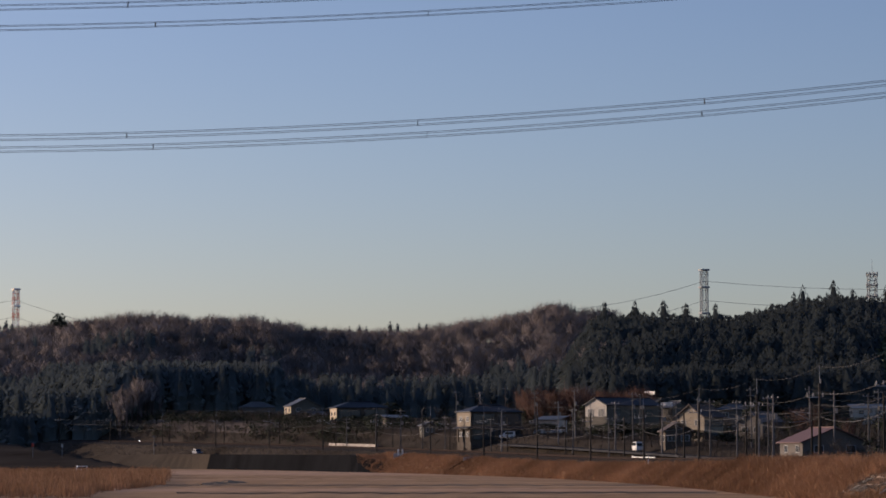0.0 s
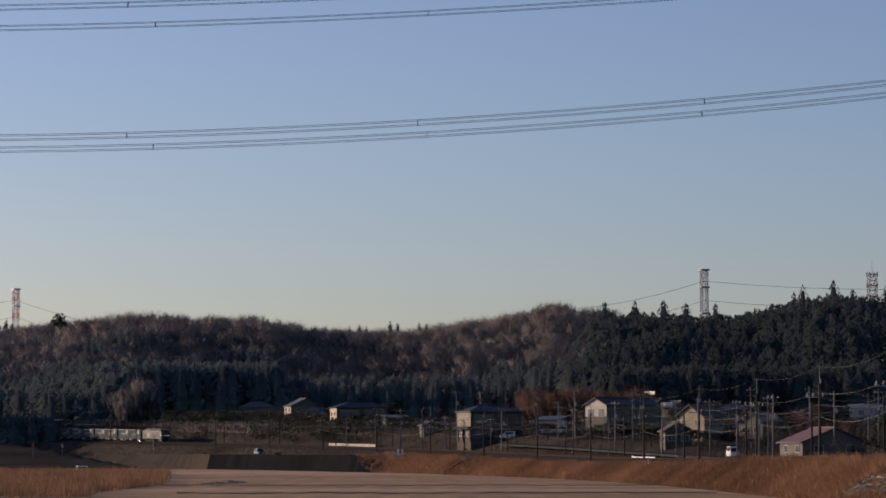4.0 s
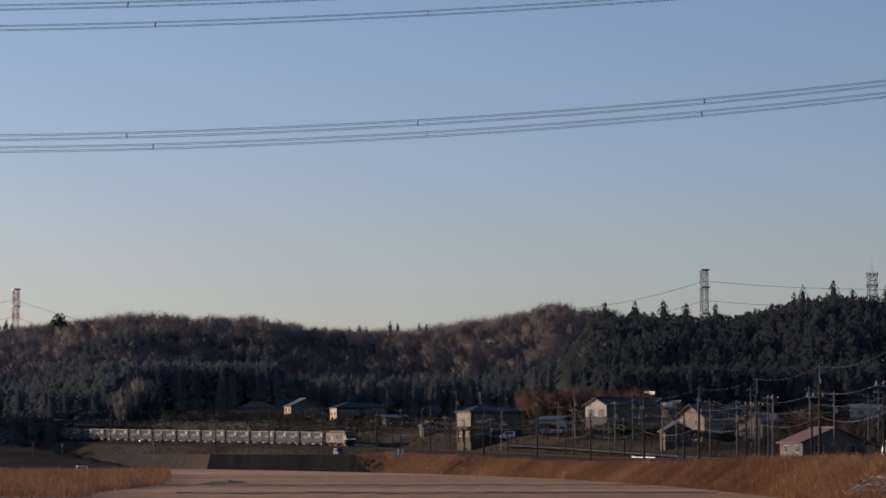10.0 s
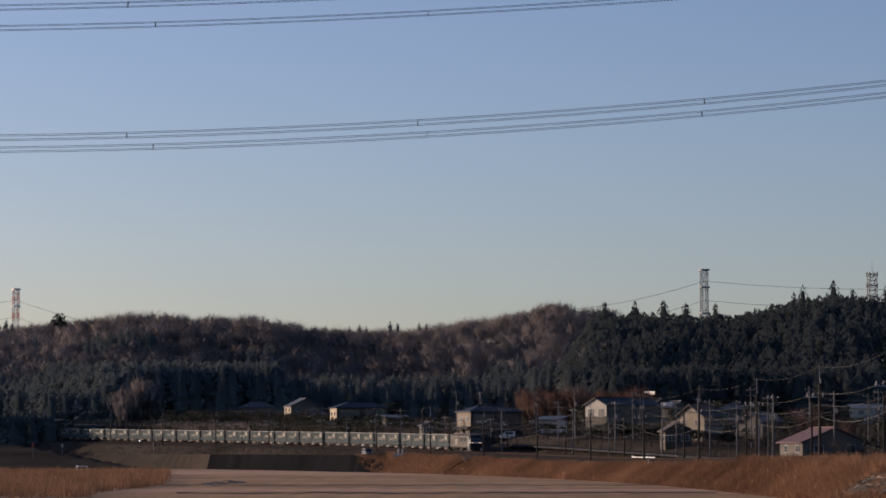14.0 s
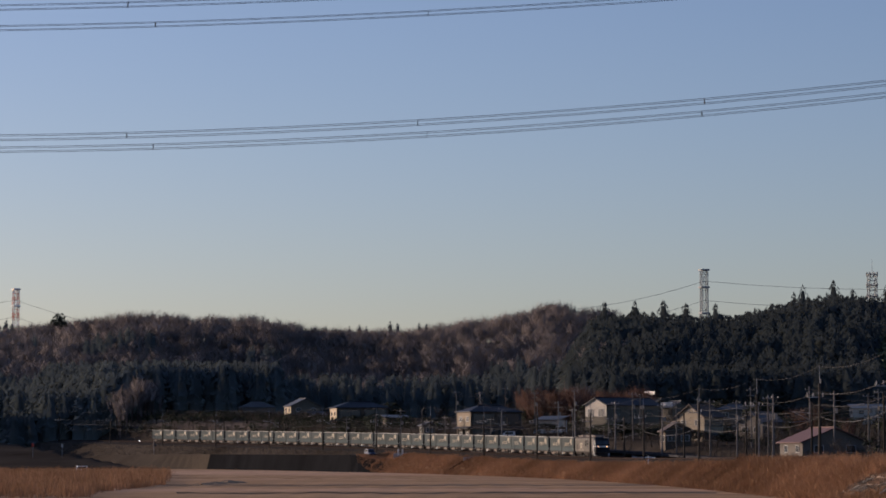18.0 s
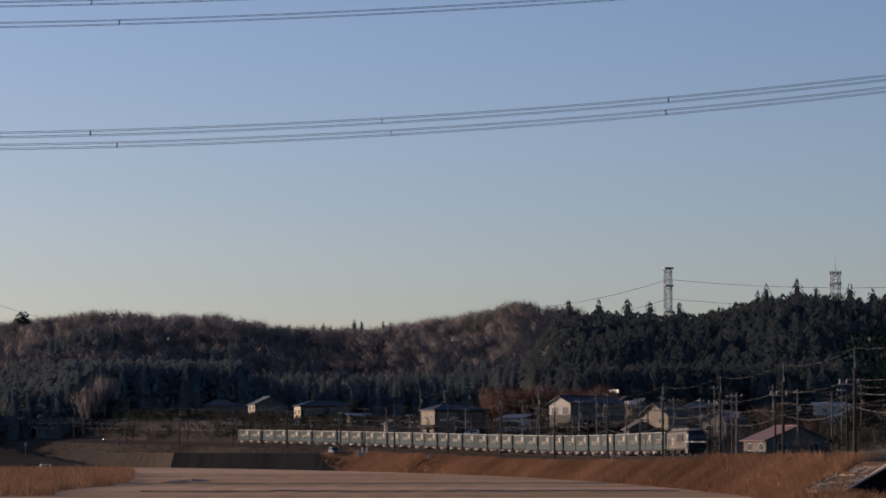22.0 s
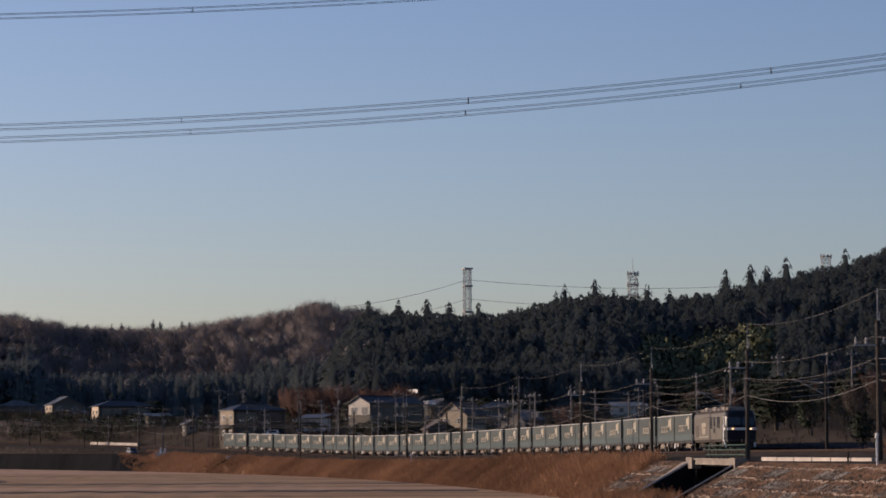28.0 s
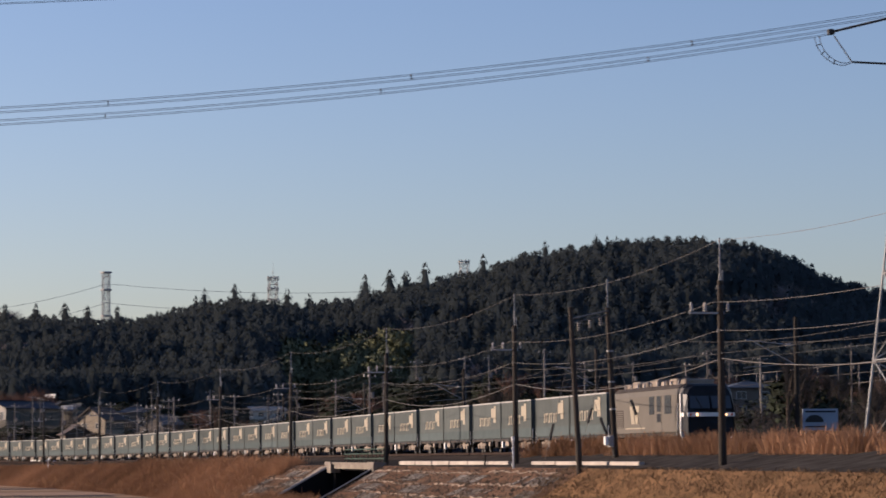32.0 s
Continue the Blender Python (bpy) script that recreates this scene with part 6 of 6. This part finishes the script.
part("text_bar", Mesh().box(-0.9, 0.3, -0.07, -0.055, b0 + 0.2, b0 + 0.28), M_ROOFBLUE, o)
for k in (-0.9, 0.9):
    part("post", Mesh().tube((k, 0.08, -0.3), (k, 0.08, b0 + 1.3), 0.05, n=6), M_WHITE, o)


def low_wall(s0, s1, n, h, mat, label, base):
    rings = []
    for i in range(9):
        s = s0 + (s1 - s0) * i / 8
        rings.append([line(s, n + 0.12, base), line(s, n - 0.12, base), line(s, n - 0.12, base + h), line(s, n + 0.12, base + h)])
    w = part("low_wall", Mesh().loft(rings), mat)
    return tagged(w, label, "wall", "low walls")


low_wall(544, 582, -9.4, 1.5, M_PALE, "pale low concrete wall beside the track", -0.9)
low_wall(330, 347, -9.0, 1.1, M_WHITE, "white low wall beside the village road", -1.0)
low_wall(352, 380, -9.0, 0.5, M_GREYWALL, "grey low wall beside the village road", -1.0)
o = empty("culvert_parapet", Matrix.Translation(line(472, 7.2, -1.4)), "small concrete parapet with two white posts", "parapet")
part("block", Mesh().box(-1.6, 1.6, -0.6, 0.6, -1.6, 0.7, 0.05), M_CONCRETE, o)
for k in (-0.5, 0.5):
    part("post", Mesh().box(k - 0.18, k + 0.18, -0.75, -0.6, 0.2, 1.6, 0.03), M_WHITE, o)
for az, r, h, mat in ((-8.48, 830, 4.0, M_RED), (-7.88, 830, 3.8, M_CONCRETE)):
    x, y = polar(az, r)
    o = empty("road_sign", pose(x, y, land_at(x, y), 0, 0, -az), "small road sign on a post beside the field", "road sign", "road signs")
    part("post", Mesh().tube((0, 0, -0.3), (0, 0, h), 0.07, n=6), M_CONCRETE, o)
    part("plate", Mesh().box(-0.35, 0.35, -0.1, -0.04, h - 1.0, h, 0.02), mat, o)
o = empty("signal_lamp", Matrix.Translation(line(696, 6.2, -0.8)), "small lit railway signal lamp", "signal lamp")
part("post", Mesh().tube((0, 0, -0.3), (0, 0, 0.9), 0.05, n=6), M_STEELDARK, o)
part("lens", Mesh().tube((0, -0.12, 1.05), (0, 0.05, 1.05), 0.14, n=12), glow("white_signal", (1.0, 0.9, 0.7), 3.0), o)

# soil heaps and bunds in the field
for az, r, h in ((-4.75, 405, 0.35), (-4.5, 412, 0.45), (-4.95, 398, 0.3), (-4.3, 420, 0.25)):
    x, y = polar(az, r)
    m = Mesh()
    rings = [[(math.cos(2 * math.pi * k / 14) * q * random.uniform(1.6, 2.3), math.sin(2 * math.pi * k / 14) * q * random.uniform(1.3, 2.0), hh * h * random.uniform(0.8, 1.15) - (0.1 if hh == 0 else 0)) for k in range(14)] for q, hh in ((1.0, 0), (0.75, 0.5), (0.45, 0.85), (0.12, 1.0))]
    m.loft(rings)
    ob = part("soil_mound", m, M_GROUND)
    ob.location = (x, y, land_at(x, y))
    tagged(ob, "low mound of turned brown soil in the field", "soil mound", "soil mounds")
for y0, x0, x1, h in ((384, -42, 30, 0.14), (312, -30, 31, 0.16)):
    m = Mesh()
    rings = []
    for k in range(40):
        x = x0 + (x1 - x0) * k / 39
        y = y0 + 1.2 * math.sin(x * 0.07) + 0.3 * random.uniform(-1, 1)
        z = land_at(x, y)
        hh = h * random.uniform(0.7, 1.2)
        rings.append([(x, y - 0.6, z - 0.1), (x, y - 0.2, z + hh), (x, y + 0.2, z + hh), (x, y + 0.6, z - 0.1)])
    m.loft(rings)
    tagged(part("field_bund", m, M_GROUND), "low grassy bund between the rice fields", "bund", "field bunds")

# posts with two wires climbing across the hillside
o = empty("hillside_fence", Matrix.Identity(4), "row of grey posts with rails climbing the hillside", "fence")
tops = []
for k in range(17):
    az, r = 15.6 + 0.42 * k, 640 - 6 * k
    x, y = polar(az, r)
    z = land_at(x, y)
    h = 5.0 + 0.35 * k
    part("post", Mesh().tube((x, y, z - 0.4), (x, y, z + h), 0.16, 0.12, n=6), M_POLE2, o)
    tops.append(Vector((x, y, z + h)))
for dz in (0.0, -2.0, -4.0):
    part("rail_bar", Mesh().path([p + Vector((0, 0, dz)) for p in tops], 0.06, 4), M_POLE2, o)

# village road beyond the tracks
road = Mesh()
rows = []
for s in range(-60, 460, 6):
    a, b = line(s, -11.2), line(s, -15.4)
    z = max(land_at(a.x, a.y), land_at(b.x, b.y)) + 0.04
    rows.append([(a.x, a.y, z), (b.x, b.y, z), (b.x, b.y, z - 0.4), (a.x, a.y, z - 0.4)])
road.loft(rows)
tagged(part("road", road, M_ASPHALT), "narrow grey village road beyond the tracks", "road", kind="structure")


# ---- cars ----
M_CARWHITE = material("white_car_paint", (0.62, 0.61, 0.58), rough=0.3, var=0.06, spec=0.5)
M_CARBLUE = material("blue_car_paint", (0.045, 0.065, 0.115), rough=0.5, var=0.08, spec=0.1)
M_TYRE = material("tyre_rubber", (0.02, 0.02, 0.02), rough=0.9, var=0.2)


def build_car(name, ln, w, h, hood, mat, label):
    """A small car or van, nose along local +y."""
    o = empty(name, Matrix.Identity(4), label, "car", "cars")
    lo = h * 0.52
    sec = []
    for x, k in ((-w / 2, 0.0), (-w / 2 + 0.08, 1.0), (w / 2 - 0.08, 1.0), (w / 2, 0.0)):
        d = 0.0 if k else 0.06
        sec.append([(x, -ln / 2 + d, 0.25), (x, ln / 2 - d, 0.25), (x, ln / 2 - d, lo * 0.86), (x, ln / 2 - hood, lo), (x, -ln / 2 + d, lo)])
    part("body", Mesh().loft(sec), mat, o)
    cab = []
    for x, k in ((-w / 2 + 0.06, 0), (-w / 2 + 0.18, 1), (w / 2 - 0.18, 1), (w / 2 - 0.06, 0)):
        t = h if k else lo + 0.06
        cab.append([(x, -ln / 2 + 0.08, lo - 0.02), (x, ln / 2 - hood, lo - 0.02), (x, ln / 2 - hood - 0.55 * k, t), (x, -ln / 2 + 0.15, t)])
    part("cabin", Mesh().loft(cab), mat, o)
    for k in (-1, 1):
        part("side_window", Mesh().box(*sorted((k * (w / 2 - 0.1), k * (w / 2 - 0.07))), -ln / 2 + 0.4, ln / 2 - hood - 0.5, lo + 0.08, h - 0.14), M_GLASS, o)
        part("headlight", Mesh().box(k * w * 0.33 - 0.15, k * w * 0.33 + 0.15, ln / 2 - 0.03, ln / 2 + 0.02, lo * 0.62, lo * 0.8), M_WHITE, o)
        for y in (-ln * 0.32, ln * 0.32):
            wh = part("wheel", Mesh().tube((k * (w / 2 - 0.2), y, 0.3), (k * (w / 2 + 0.01), y, 0.3), 0.3, n=14), M_TYRE, o)
            part("rim", Mesh().tube((k * (w / 2 + 0.01), y, 0.3), (k * (w / 2 + 0.02), y, 0.3), 0.18, n=10), M_STEEL, wh)
    m = Mesh().add([(-w / 2 + 0.2, ln / 2 - hood + 0.02, lo + 0.05), (w / 2 - 0.2, ln / 2 - hood + 0.02, lo + 0.05), (w / 2 - 0.25, ln / 2 - hood - 0.5, h - 0.1), (-w / 2 + 0.25, ln / 2 - hood - 0.5, h - 0.1)], [(0, 1, 2, 3), (3, 2, 1, 0)])
    part("windscreen", m, M_GLASS, o)
    return o


VAN = build_car("van", 3.4, 1.5, 1.85, 0.35, M_CARWHITE, "small white van driving on the village road")
BLUECAR = build_car("car", 4.2, 1.7, 1.5, 1.0, M_CARBLUE, "blue car driving along the lane below the railway")
PARKED = build_car("car", 3.6, 1.5, 1.6, 0.8, M_CARWHITE, "white car parked behind the reeds")
x, y = polar(-7.52, 610)
PARKED.matrix_basis = pose(x, y, land_at(x, y), 0, 0, 110)


for x0, r, turn, src in ((958, 640, 60, VAN), (972, 648, 75, PARKED), (989, 652, 95, PARKED), (898, 632, 80, PARKED)):
    x, y = polar(px(x0), r)
    c = copy_thing(src, pose(x, y, land_at(x, y) + 0.02, 0, 0, turn))
    tagged(c, "white car parked between the houses", "car", "cars")


def road_pose(s):
    a, b = line(s, -13.3), line(s - 4, -13.3)
    z = max(land_at(*line(s, -11.2)[:2]), land_at(*line(s, -15.4)[:2])) + 0.05
    return pose(a.x, a.y, z, 0, 0, math.degrees(math.atan2(-(b.x - a.x), b.y - a.y)))


def lane_pose(s):
    prof = bank_profile(s)
    n, z = (prof[7][0] + prof[8][0]) / 2, prof[7][1]
    a, b = line(s, n), line(s - 4, n)
    return pose(a.x, a.y, z + 0.01, 0, 0, math.degrees(math.atan2(-(b.x - a.x), b.y - a.y)))


CARS = [(VAN, [(t, road_pose(359 - 16.8 * t)) for t in range(0, 25)] + [(32, road_pose(359 - 16.8 * 24))]),
        (BLUECAR, [(t, lane_pose(s)) for t, s in ((0, 626), (1, 612), (2, 599), (3, 587), (4, 575.5), (6, 553), (8, 531), (10, 511), (12, 496), (14, 488), (16, 486), (32, 486))])]


# ---- what moves ----
SPEED = 25.39


def motions():
    times = [0.5 * k for k in range(65)]
    walk(LOCO, [(t, line_pose(SPEED * (32 - t) - 9.2, -1.25)) for t in times])
    for i, w in enumerate(WAGONS):
        walk(w, [(t, line_pose(SPEED * (32 - t) + 20.4 * (i + 0.5), -1.25)) for t in times])
    for car, rows in CARS:
        walk(car, rows)


motions()
